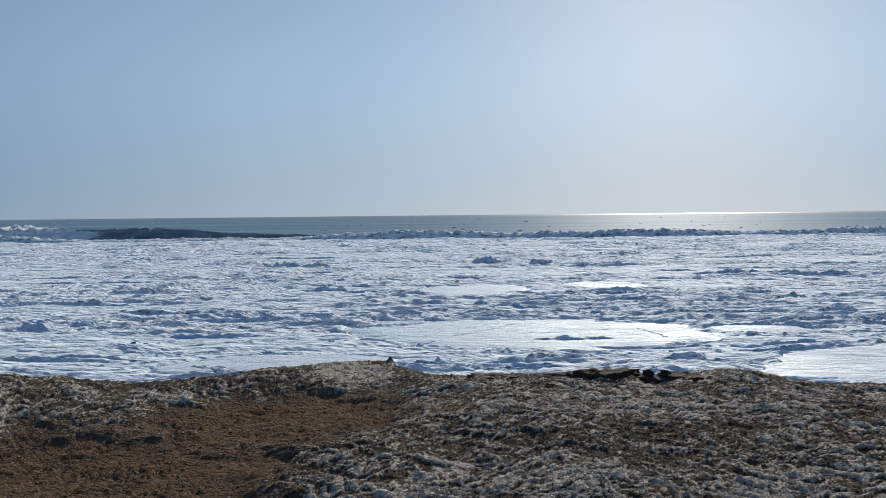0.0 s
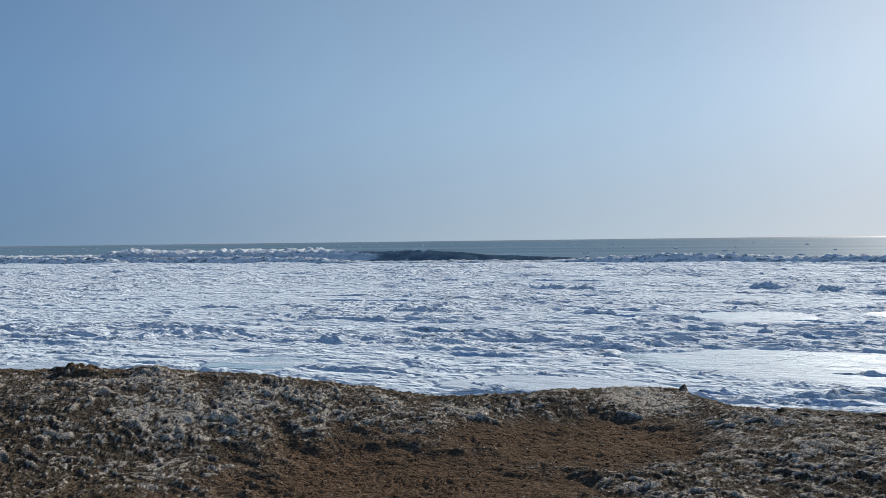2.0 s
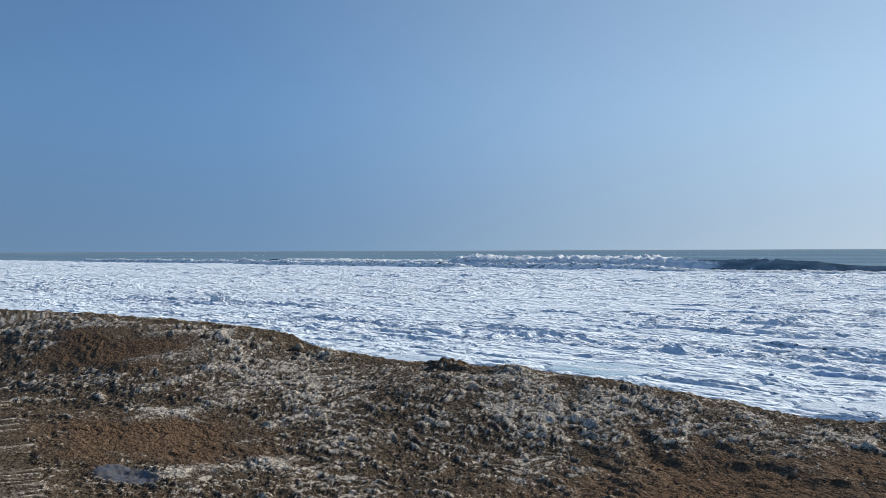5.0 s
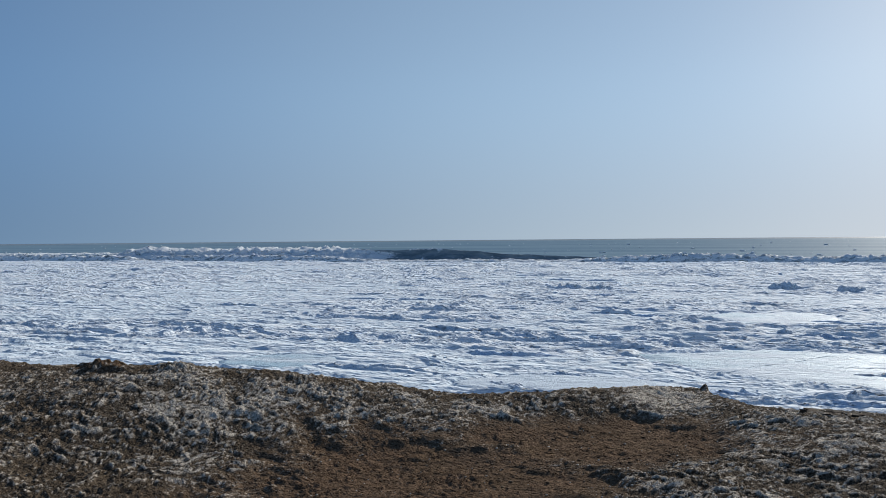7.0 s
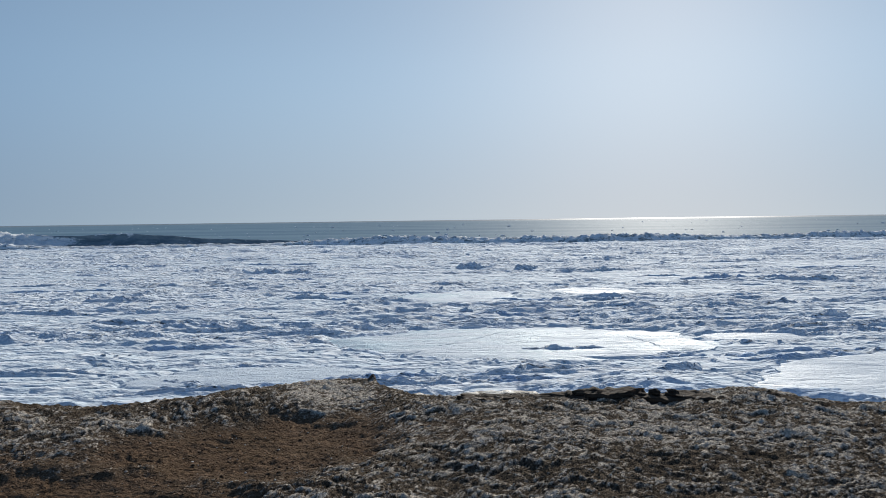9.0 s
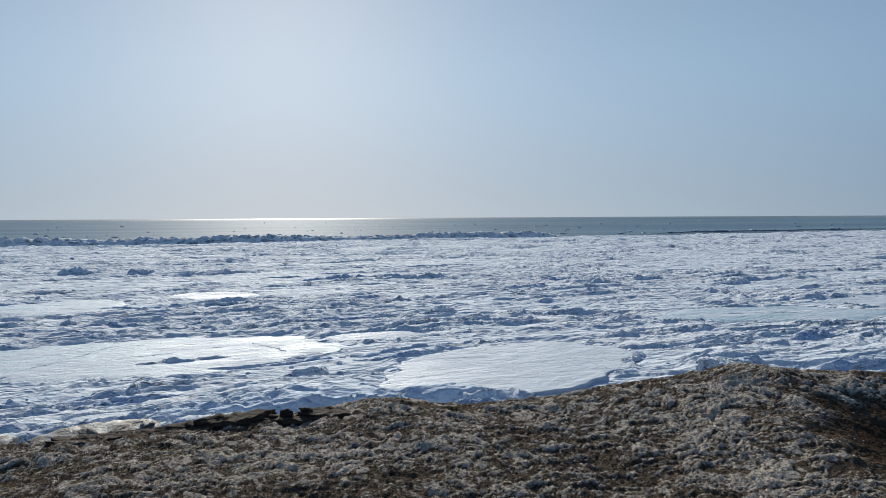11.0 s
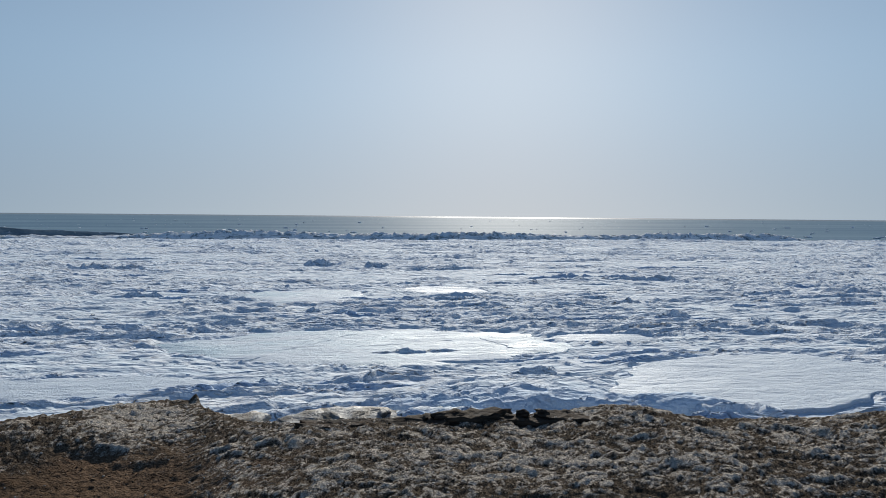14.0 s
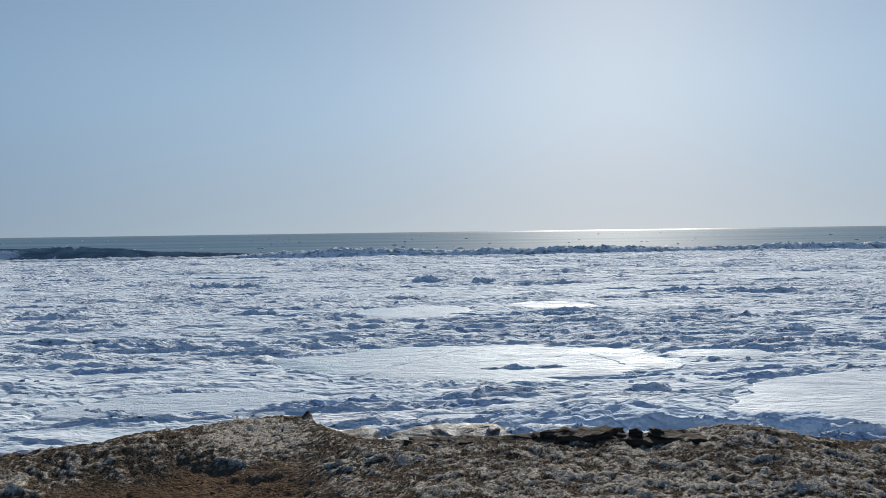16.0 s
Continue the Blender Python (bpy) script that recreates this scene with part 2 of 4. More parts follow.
def floe_material(name, tone, gloss):
    n = Nodes(name)
    big, mid, grain = n.noise(0.5, 5, 0.62, (0.5, 1, 1)), n.noise(4, 6, 0.65, (0.35, 1.3, 1)), n.noise(30, 4, 0.7)
    color = n.mix(n.ramp(big, 0.38, 0.62), tone, (0.72, 0.80, 0.86))
    rough = n.ramp(big, 0.35, 0.65, gloss, gloss + 0.3)
    nor = n.folds(((1.0, 0.20), (2.4, 0.12), (7.0, 0.05)), (0.45, 1.0, 1.0), 0.8)
    nor = n.bump(mid, 0.03, 0.6, nor)
    nor = n.bump(grain, 0.03, 0.8, nor)
    return n.finish(color, rough, nor, Specular_IOR_Level=0.12)


def dirty_ice_material():
    n = Nodes("dirty_ice")
    mid, fine = n.noise(5, 4, 0.6), n.noise(26, 4, 0.65)
    color = n.mix(n.ramp(mid, 0.36, 0.62), (0.13, 0.11, 0.085), (0.36, 0.36, 0.345))
    color = n.mix(n.ramp(fine, 0.6, 0.75), color, (0.10, 0.08, 0.055))
    return n.finish(color, n.ramp(fine, 0.3, 0.7, 0.4, 0.7), n.bump(fine, 0.03, 0.8), Specular_IOR_Level=0.25)


def sea_material():
    n = Nodes("slushy_sea")
    open_water = n.attr("open")
    streak, chop, ripple = n.noise(0.02, 5, 0.65, (0.10, 1, 1)), n.noise(0.35, 4, 0.6, (0.4, 1, 1)), n.noise(1.6, 4, 0.6, (0.45, 1, 1))
    color = n.mix(n.ramp(streak, 0.38, 0.62), (0.125, 0.215, 0.29), (0.195, 0.295, 0.365))
    color = n.mix(open_water, color, n.mix(n.ramp(streak, 0.44, 0.58), (0.07, 0.12, 0.17), (0.34, 0.38, 0.40)))
    nor = n.bump(chop, 0.9, 0.4)
    nor = n.bump(ripple, 0.2, 0.4, nor)
    gloss = n.math("ADD", 0.018, n.math("MULTIPLY", open_water, n.ramp(streak, 0.40, 0.56, 0.07, 0.0)))
    return n.finish(color, n.ramp(open_water, 0, 1, 0.6, 0.42), nor, IOR=1.33, Specular_IOR_Level=gloss)


def wave_material():
    n = Nodes("wave_face")
    foam = n.attr("foam")
    streak, fine = n.noise(0.9, 4, 0.6, (0.5, 1.0, 1.6)), n.noise(3.2, 6, 0.7, (0.8, 1.0, 1.3))
    face = n.mix(n.ramp(streak, 0.35, 0.7), (0.15, 0.205, 0.235), (0.27, 0.335, 0.36))
    grip = n.math("ADD", foam, n.math("MULTIPLY", n.math("SUBTRACT", fine, 0.5), 1.8))
    color = n.mix(n.ramp(grip, 0.4, 0.8), face, (0.82, 0.85, 0.86))
    return n.finish(color, n.ramp(grip, 0.4, 0.8, 0.3, 0.85), n.bump(fine, 0.15, 0.7), IOR=1.33, Specular_IOR_Level=0.12)


def foam_material():
    n = Nodes("surf_foam")
    mid, fine = n.noise(1.3, 6, 0.72, (0.7, 1.0, 1.2), 0.6), n.noise(5, 5, 0.7)
    color = n.mix(n.ramp(mid, 0.37, 0.53), (0.24, 0.285, 0.295), (0.92, 0.94, 0.94))
    return n.finish(color, 0.8, n.bump(fine, 0.10, 0.8), Specular_IOR_Level=0.05)


def wood_hill_material():
    n = Nodes("hazed_wooded_hill")
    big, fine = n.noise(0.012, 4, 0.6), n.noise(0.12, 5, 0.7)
    # the blue of distance haze is painted into the woods' base colour
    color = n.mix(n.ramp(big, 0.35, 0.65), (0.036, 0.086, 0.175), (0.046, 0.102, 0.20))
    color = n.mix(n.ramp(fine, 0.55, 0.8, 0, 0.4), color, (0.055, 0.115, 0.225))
    return n.finish(color, 0.95, n.bump(fine, 1.0, 0.6), Specular_IOR_Level=0.1)


def plain(name, color, rough=0.6, scale=8.0, vary=0.2, metal=0.0):
    n = Nodes(name)
    k = n.noise(scale, 4, 0.6)
    c = n.mix(n.ramp(k, 0.3, 0.7), tuple(v * (1 - vary) for v in color), tuple(min(1, v * (1 + vary)) for v in color))
    return n.finish(c, rough, n.bump(k, 0.02, 0.5), Metallic=metal)


def frozen_sand_material():
    n = Nodes("frozen_sand")
    lay = n.noise(9, 4, 0.6, (0.6, 0.6, 5.0))
    fine = n.noise(70, 4, 0.65)
    color = n.mix(n.ramp(lay, 0.35, 0.65), (0.020, 0.013, 0.009), (0.085, 0.057, 0.036))
    color = n.mix(n.ramp(fine, 0.64, 0.78, 0, 0.5), color, (0.20, 0.17, 0.135))
    nor = n.bump(lay, 0.03, 0.8)
    return n.finish(color, 0.9, n.bump(fine, 0.008, 0.8, nor), Specular_IOR_Level=0.25)


ICE = ice_material("pack_ice", (0.76, 0.85, 0.93), (0.91, 0.94, 0.96), 0.04)
# bluer copies of pack ice: own blue plus shade blue put into the colour
BLUE_ICE = ice_material("blue_shore_ice", (0.54, 0.69, 0.88), (0.80, 0.87, 0.94), 0.1)
RUBBLE = ice_material("broken_ice", (0.66, 0.79, 0.92), (0.88, 0.92, 0.96), 0.12)
BEACH, SEA, WAVE, FOAM = beach_material(), sea_material(), wave_material(), foam_material()
FLOE_WHITE = floe_material("white_floe_ice", (0.62, 0.72, 0.80), 0.48)
FLOE_BLUE = floe_material("glazed_blue_floe_ice", (0.46, 0.63, 0.72), 0.42)
DIRTY, HILL, FROZEN_SAND = dirty_ice_material(), wood_hill_material(), frozen_sand_material()
PALE, STEEL = plain("pale_plaster", (0.62, 0.64, 0.66), 0.7, 0.2), plain("grey_steel", (0.20, 0.22, 0.25), 0.5, 0.5)
PEBBLE = plain("pale_pebble", (0.42, 0.39, 0.34), 0.7, 30, 0.4)
STRAW = plain("rimed_weed", (0.30, 0.235, 0.16), 0.85, 20, 0.7)
CLOD = plain("brown_sand_clod", (0.125, 0.075, 0.038), 0.95, 60, 0.5)

# ---- beach ----
# the crest of the frozen spray ridge, from the far west end to the east: x, y and height
CREST_X = [-40, -16, -10.0, -8.4, -7.8, -6.6, -5.3, -4.5, -3.5, -2.9, -2.3, -1.5, -0.9, -0.35, -0.02, 0.5, 0.95, 2.7, 3.5, 4.15, 4.9, 5.75, 6.4, 6.9, 7.5, 8.6, 10.2, 12.8, 18, 40]
CREST_Y = [-6, 2.6, 4.5, 5.1, 5.3, 5.8, 6.3, 6.7, 7.2, 7.4, 7.7, 8.2, 8.75, 9.25, 8.3, 7.6, 7.6, 7.6, 7.6, 7.5, 7.3, 7.0, 6.7, 6.5, 6.4, 6.2, 6.1, 6.0, 5.5, 3.5]
CREST_Z = [2.3, 2.3, 2.23, 2.12, 1.91, 1.81, 1.80, 1.70, 1.55, 1.43, 1.41, 1.44, 1.39, 1.31, 1.38, 1.43, 1.46, 1.43, 1.51, 1.38, 1.38, 1.51, 1.60, 1.72, 1.60, 1.52, 1.42, 1.28, 1.1, 1.1]


def softened(xs, vs, x, w=0.12):
    """The polyline through the given values, rounded over w."""
    return sum(np.interp(x + k * w, xs, vs) for k in (-1.5, -0.5, 0.5, 1.5)) / 4


def crest(x):
    return softened(CREST_X, CREST_Y, x), softened(CREST_X, CREST_Z, x)


def bowl(x, y, cx, cy, rx, ry, turn=0.0):
    c, s = math.cos(radians(turn)), math.sin(radians(turn))
    u, v = (x - cx) * c + (y - cy) * s, -(x - cx) * s + (y - cy) * c
    return np.sqrt((u / rx) ** 2 + (v / ry) ** 2)


def crusts(x, y, spacing, seed):
    """Broken crusts of frozen sand with steep edges, 0 to about 1."""
    q = y / spacing + 1.3 * fbm(x * 0.26 / spacing, y * 0.32 / spacing, 2, seed) + 0.12 * fbm(x * 14, y * 14, 2, seed + 2)
    f = q - np.floor(q)
    return smooth(0, 0.09, f) * (1 - f) ** 1.3 * smooth(-0.35, 0.45, fbm(x * 0.35 / spacing, y * 0.7 / spacing, 2, seed + 4))


def chunks(x, y, size, seed, share=0.45):
    """Tilted blocks of broken ice with sharp edges, 0 to about 1."""
    px, py = x / size, y / size
    ix, iy = np.floor(px), np.floor(py)
    best, high = np.full(x.shape, 9.0), np.zeros_like(x)
    for dy in (-1, 0, 1):
        for dx in (-1, 0, 1):
            cx, cy = ix + dx, iy + dy
            ox = cx + 0.1 + 0.8 * hash01(cx, cy, seed) - px
            oy = cy + 0.1 + 0.8 * hash01(cx, cy, seed + 1) - py
            d = ox * ox + oy * oy
            r = hash01(cx, cy, seed + 2)
            h = np.clip((r - 1 + share) / share, 0, 1)
            h = h * np.clip(1 + 0.9 * (hash01(cx, cy, seed + 3) - 0.5) * ox + 1.2 * (hash01(cx, cy, seed + 4) - 0.6) * oy - 0.5 * d, 0, 1.5)
            take = d < best
            best, high = np.where(take, d, best), np.where(take, h, high)
    return high


def beach_fields(x, y):
    """Height, rime, bare sand and wetness of the beach."""
    yc, zc = crest(x)
    d = y - yc
    wob = 0.35 * fbm(x * 0.6, y * 0.6, 3, 5) + 0.34 * fbm(x * 2.2, y * 2.8, 3, 9)
    west_bowl = 1 - smooth(0.50, 1.25, bowl(x, y, -2.1, 4.6, 1.85, 2.5, 14) + 0.5 * wob)
    west_bowl = np.maximum(west_bowl, 1 - smooth(0.50, 1.3, bowl(x, y, -1.15, 6.9, 1.55, 1.15, 8) + 0.5 * wob))
    east_bowl = 1 - smooth(0.52, 1.2, bowl(x, y, 7.9, 3.9, 2.45, 2.75, -8) + 0.5 * wob)
    patch = 1 - smooth(0.5, 1.1, bowl(x, y, -6.6, 2.6, 1.5, 0.75, 25) + 0.9 * wob)
    patch = np.maximum(patch, 1 - smooth(0.5, 1.1, bowl(x, y, -9.3, 3.6, 1.1, 0.7, 10) + 0.9 * wob))
    bare = np.clip(np.maximum(np.maximum(west_bowl, east_bowl), patch), 0, 1) * smooth(-0.45 + 0.25 * east_bowl, -1.15 + 0.40 * east_bowl, d + 0.5 * wob)
    bare = np.maximum(bare, 1 - smooth(0.55, 1.2, bowl(x, y, 6.75, 3.6, 1.5, 1.2, 0) + 0.5 * wob))
    bare = bare * (1 - 0.75 * np.exp(-((x - 8.5) / 0.75) ** 2 - ((y - 4.9) / 0.45) ** 2))
    # the land side: a bank behind the crest, then a gently rolling floor
    floor = 1.33 + 0.09 * fbm(x * 0.35, y * 0.35, 3, 11) - 0.15 * west_bowl - 0.14 * east_bowl
    floor = floor + 0.18 * smooth(2.2, -0.5, y) + 0.35 * smooth(-4.5, -9, x)
    width = 1.5 + 1.7 * smooth(-0.5, 1.6, x) * smooth(7.4, 5.8, x) + 1.4 * smooth(-3.2, -6, x)
    bank = smooth(0, 1, 1 + d / width)
    land = floor + (zc - floor) * bank
    # the sea side: a crumbling scarp down under the ice
    fall = np.where(d > 0, 0.06 * np.minimum(d, 0.25) + 0.62 * np.maximum(d - 0.25, 0), 0)
    z = np.where(d > 0, np.maximum(zc - fall, -0.55 + 0 * x), land)
    # matted ridges of frozen weed and grit
    rimed = 1 - bare
    wx, wy = x + 0.14 * fbm(x * 2.4, y * 2.4, 3, 15), y + 0.14 * fbm(x * 2.4, y * 2.4, 3, 17)
    u, v = wx, wy - softened(CREST_X, CREST_Y, x, 1.2)
    clump = 0.6 * ridged(u * 2.6, v * 4.2, 3, 21, 0.6) + 0.4 * ridged(u * 1.2, v * 1.9, 2, 25)
    tuft = ridged(u * 4.4 + 2.4 * v, v * 14.0 - 3.8 * u, 3, 27, 0.64)
    lump = crusts(u, v, 0.19, 31)
    grit = fbm(x * 19, y * 23, 3, 41, 0.65)
    mat = crusts(u, v, 0.08, 35)
    relief = rimed * (0.055 * (clump - 0.55) + 0.026 * (tuft - 0.5) + 0.016 * (lump - 0.3) + 0.014 * (mat - 0.3) + 0.010 * grit)
    # trodden, flaking sand: plates with sharp little edges, crumbs, faint wind ripples
    jx, jy = x + 0.05 * fbm(x * 7, y * 7, 3, 43, 0.65), y + 0.05 * fbm(x * 7, y * 7, 3, 47, 0.65)
    plates = 0.007 * chunks(jx * 0.5, jy, 0.085, 151, 0.9) + 0.010 * chunks(jx * 0.6, jy, 0.055, 155, 0.9) + 0.012 * chunks(jx * 0.7, jy, 0.034, 159, 0.9)
    trod = smooth(-0.5, 0.35, fbm(x * 1.3, y * 1.7, 3, 163))
    ripple = 0.007 * np.sin(70 * (v + 0.25 * u + 0.05 * fbm(u * 3, v * 3, 2, 167))) * smooth(0.0, 0.4, fbm(x * 1.1, y * 1.6, 2, 169))
    crust = 0.012 * crusts(u, v, 0.24, 61) + 0.010 * crusts(u, v, 0.12, 65)
    pads = billow(wx * 1.9, wy * 3.0, 3, 51)
    relief = relief + bare * (0.008 * (pads - 0.3) + crust + (0.3 + 0.7 * trod) * plates + ripple + 0.003 * grit)
    tuftier = 0 * x
    mound = np.exp(-((x + 6.15) / 0.24) ** 2 - ((y - 6.0) / 0.2) ** 2)
    z, bare = z + (0.075 + 0.05 * (lump - 0.3)) * mound, np.maximum(bare, smooth(0.1, 0.5, mound))
    # streaks of rime down the west slope, then clumps on the crest and a ragged broken edge all along it
    for x0, y0, x1, y1, wide, white in ((-7.76, 3.1, -7.88, 4.04, 0.13, 0.4), (-7.0, 2.7, -6.87, 3.7, 0.14, 0.5), (-5.65, 2.35, -5.5, 3.3, 0.12, 0.5), (-6.16, 3.6, -6.08, 4.25, 0.1, 0.4), (-5.65, 3.6, -5.33, 4.25, 0.1, 0.35), (-8.6, 3.5, -8.3, 4.04, 0.12, 0.35), (-9.3, 4.0, -8.98, 4.3, 0.1, 0.3)):
        ux, uy = x1 - x0, y1 - y0
        along = np.clip(((x - x0) * ux + (y - y0) * uy) / (ux * ux + uy * uy), 0, 1)
        off = np.hypot(x - x0 - along * ux, y - y0 - along * uy) + 0.10 * wob
        band = np.exp(-(np.maximum(off, 0) / wide) ** 2)
        z, bare, tuftier = z + 0.02 * band, bare * (1 - 0.8 * band), tuftier + white * band
    for cx, cy, sx, sy, high, white in ((9.8, 6.05, 0.35, 0.16, 0.09, 0.7), (11.5, 5.95, 0.25, 0.16, 0.11, 0.0), (-5.35, 6.2, 0.22, 0.18, 0.08, 0.5), (-4.2, 6.75, 0.35, 0.16, 0.05, 0.4), (-7.5, 5.35, 0.3, 0.2, 0.06, 0.3)):
        heap = np.exp(-((x - cx) / sx) ** 2 - ((y - cy) / sy) ** 2)
        z, tuftier = z + heap * high * (0.7 + 0.9 * (tuft - 0.4)), tuftier + heap * white
    rag = 0.6 * ridged(x * 0.9, y * 0.3, 3, 173, 0.6) + 0.4 * chunks(jx * 0.6, jy * 0.5, 0.11, 177, 0.9)
    z = z + 0.085 * (rag - 0.5) * np.exp(-((d + 0.1) / 0.28) ** 2)
    keep = 1 - 0.3 * np.exp(-(d / 0.16) ** 2)
    z = z + relief * keep
    # a small upright horn of frozen spray where the ridge ends
    z = z + 0.12 * np.exp(-((x + 0.25) / 0.045) ** 2 - ((y - 9.2) / 0.07) ** 2) + 0.04 * np.exp(-((x + 0.42) / 0.13) ** 2 - ((y - 9.15) / 0.1) ** 2)
    amount = 0.08 + 0.36 * fbm(x * 0.8, y * 0.8, 4, 71, 0.6) + 0.10 * smooth(0.3, 2, x) * smooth(9, 6, x) - 0.24 * smooth(-3.0, -6.0, x)
    amount = amount + 1.2 * (clump - 0.55) + 2.6 * (tuft - 0.5) + 0.45 * (lump - 0.3) + 0.3 * (mat - 0.3)
    east_rib = np.exp(-((x - 6.5 + 0.9 * (6.4 - y)) / 0.6) ** 2) * smooth(3.2, 4.4, y)
    west_rib = np.exp(-((x - 0.45 - 0.3 * (y - 4.6)) / 0.75) ** 2) * smooth(6.4, 5.2, y)
    horn = np.exp(-((x + 0.8) / 0.45) ** 2 - ((y - 8.75) / 0.35) ** 2)
    frost = np.clip(rimed * (amount + 0.33 * east_rib + 0.3 * west_rib), 0, 1)
    lip = smooth(-0.25, -0.06, d) * (0.45 + 0.5 * fbm(x * 1.5, y * 1.5, 2, 81))
    frost = np.clip(frost + (0.08 + 0.10 * smooth(-1.5, -3.0, x)) * rimed * smooth(-1.8, -0.9, d) * smooth(0.0, -0.3, d) - 0.45 * np.clip(lip, 0, 1), 0, 1)
    frost = np.clip(frost + 0.6 * horn * (0.4 + lump) + tuftier * (0.3 + tuft), 0, 1)
    puddle = 1 - smooth(0.7, 1.0, bowl(x, y, -5.85, 2.1, 0.30, 0.2, 20) + 0.3 * wob)
    return z, frost, bare, puddle, east_bowl


def make_beach():
    front = np.linspace(-75, 70, 1120)
    back = np.linspace(70.5, 284.5, 90)[1:-1]
    ang = np.radians(np.concatenate([front, back]))
    r = [0.004, 0.08, 0.2, 0.35]
    while r[-1] < 3.7:
        r.append(r[-1] * 1.06)
    while r[-1] < 14:
        r.append(r[-1] * (1.0037 if r[-1] < 9.9 else 1.006 if r[-1] < 12.5 else 1.02))
    while r[-1] < 4600:
        r.append(r[-1] * 1.25)
    R, A = np.meshgrid(np.array(r), ang, indexing="ij")
    X, Y = 0.4 + R * np.sin(A), -0.2 + R * np.cos(A)
    Z, frost, bare, puddle, damp = beach_fields(X, Y)
    # underfoot and behind, where the sheet is coarse, an even thin rime
    plain = np.maximum(np.maximum(smooth(3.85, 3.5, R), smooth(12.5, 15, R)), smooth(69, 73, np.degrees(A)))
    frost = frost + (0.24 - frost) * plain
    far = smooth(15, 60, R)
    Z = Z * (1 - far) + far * np.where(Y > 1, -3.0, 1.6)
    ob = sheet("ground", X, Y, Z, BEACH, (("frost", frost), ("sand", bare), ("wet", puddle), ("damp", damp)), closed=True)
    return tagged(ob, "brown frozen sand beach with rimed seaweed ridge beside the ice", "beach", kind="structure")


make_beach()

# ---- pack ice ----
# flat floes: x, y, half length, half depth, turn
FLOES = [(2.6, 20.4, 4.9, 2.7, -3, FLOE_BLUE), (4.1, 18.35, 1.5, 0.5, -4, FLOE_WHITE), (9.6, 15.2, 3.4, 2.1, 24, FLOE_WHITE), (1.85, 14.45, 0.85, 0.36, -8, FLOE_WHITE),
         (1.3, 32.6, 2.5, 2.6, -6, FLOE_BLUE), (7.0, 34.2, 1.9, 1.7, -6, FLOE_WHITE), (-2.7, 16.2, 2.5, 1.1, -5, FLOE_WHITE), (21.6, 19.0, 4.1, 2.0, -20, FLOE_BLUE),
         (31.8, 18.3, 6.0, 2.8, -18, FLOE_WHITE), (-11.0, 17.3, 1.5, 1.2, 22, FLOE_BLUE), (-4.6, 15.9, 1.2, 0.7, 18, FLOE_WHITE), (-16.1, 15.2, 1.4, 1.1, 20, FLOE_WHITE), (8.6, 20.6, 1.5, 0.8, -10, FLOE_WHITE)]
# ridges of broken ice: x, y, length, height
HUMMOCKS_MID = [(2.6, 50.5, 2.2, .42), (5.8, 48.4, 1.8, .40), (9.4, 46.4, 5.8, .26), (20.3, 56, 1.6, .24), (17.2, 38.5, 4.8, .22), (18.8, 38.2, 2.2, .32), (-15, 63.7, 1.8, .2), (-8.9, 47.8, 6.6, .3), (-4.9, 32.6, 2.4, .22), (-2.7, 35.1, .9, .2),
                (12.3, 24.4, 1.5, .24), (10.3, 24.1, .9, .18), (18, 28.7, .8, .2), (-5.8, 24.5, 4.8, .18), (-1.7, 24.3, 3.7, .18)]
HUMMOCKS_NEAR = [(1.5, 24.3, 3.0, .14), (1.4, 26.9, .7, .2), (4.9, 24.3, .8, .18), (4.1, 19.2, 4.6, .10), (5.4, 16.5, 1.2, .16), (.9, 15.6, .5, .15), (-22.6, 32.4, 3.2, .18), (-14.3, 30.3, 2.2, .16), (-43, 26, 1.1, .45), (-37.6, 30.8, 1.2, .22),
                 (-20.1, 15.1, 1.0, .24), (-12.7, 21.6, 1.4, .13), (29.3, 28.2, 2.8, .24), (27.7, 33, 3.0, .17), (32.2, 20.8, 1.1, .2)]
HUMMOCKS_SHORE = [(12.7, 12.8, .9, .28), (13.9, 13.1, 1.0, .18), (16.2, 12.2, 2.6, .12), (18.7, 15.0, 2.6, .18), (15.5, 40, 6.5, .24), (19.8, 10.6, 3.0, .10), (3.3, 13.0, 3.6, .24), (5.6, 12.5, 1.6, .33), (7.4, 12.3, 2.2, .2), (8.2, 17.6, 4.2, .14)]


def floe_mask(x, y):
    m = np.zeros_like(x)
    for cx, cy, rx, ry, turn, _ in FLOES:
        near = (np.abs(x - cx) < rx * 1.6) & (np.abs(y - cy) < rx * 1.2 + ry)
        if near.any():
            b = bowl(x[near], y[near], cx, cy, rx, ry, turn) + 0.14 * fbm(x[near] * 0.6, y[near] * 0.6, 3, 7)
            m[near] = np.maximum(m[near], 1 - smooth(0.94, 1.12, b))
    return m


def scarps(x, y, spacing, seed):
    """Low broken steps that face the shore and run along it, 0 to about 1."""
    q = y / spacing + 1.1 * fbm(x * 0.16 / spacing, y * 0.30 / spacing, 2, seed) + 0.10 * fbm(x * 1.6, y * 1.2, 2, seed + 2)
    f = q - np.floor(q)
    wide = np.maximum(0.06, 0.0044 * y) / spacing
    amp = 0.25 + 0.75 * smooth(-0.45, 0.45, fbm(x * 0.30 / spacing ** 0.7, y * 0.9 / spacing, 3, seed + 4))
    return smooth(0, wide, f) * (1 - f) ** 2.2 * amp * (0.35 + 1.5 * billow(x * 1.7, y * 1.2, 2, seed + 8, 0.6))


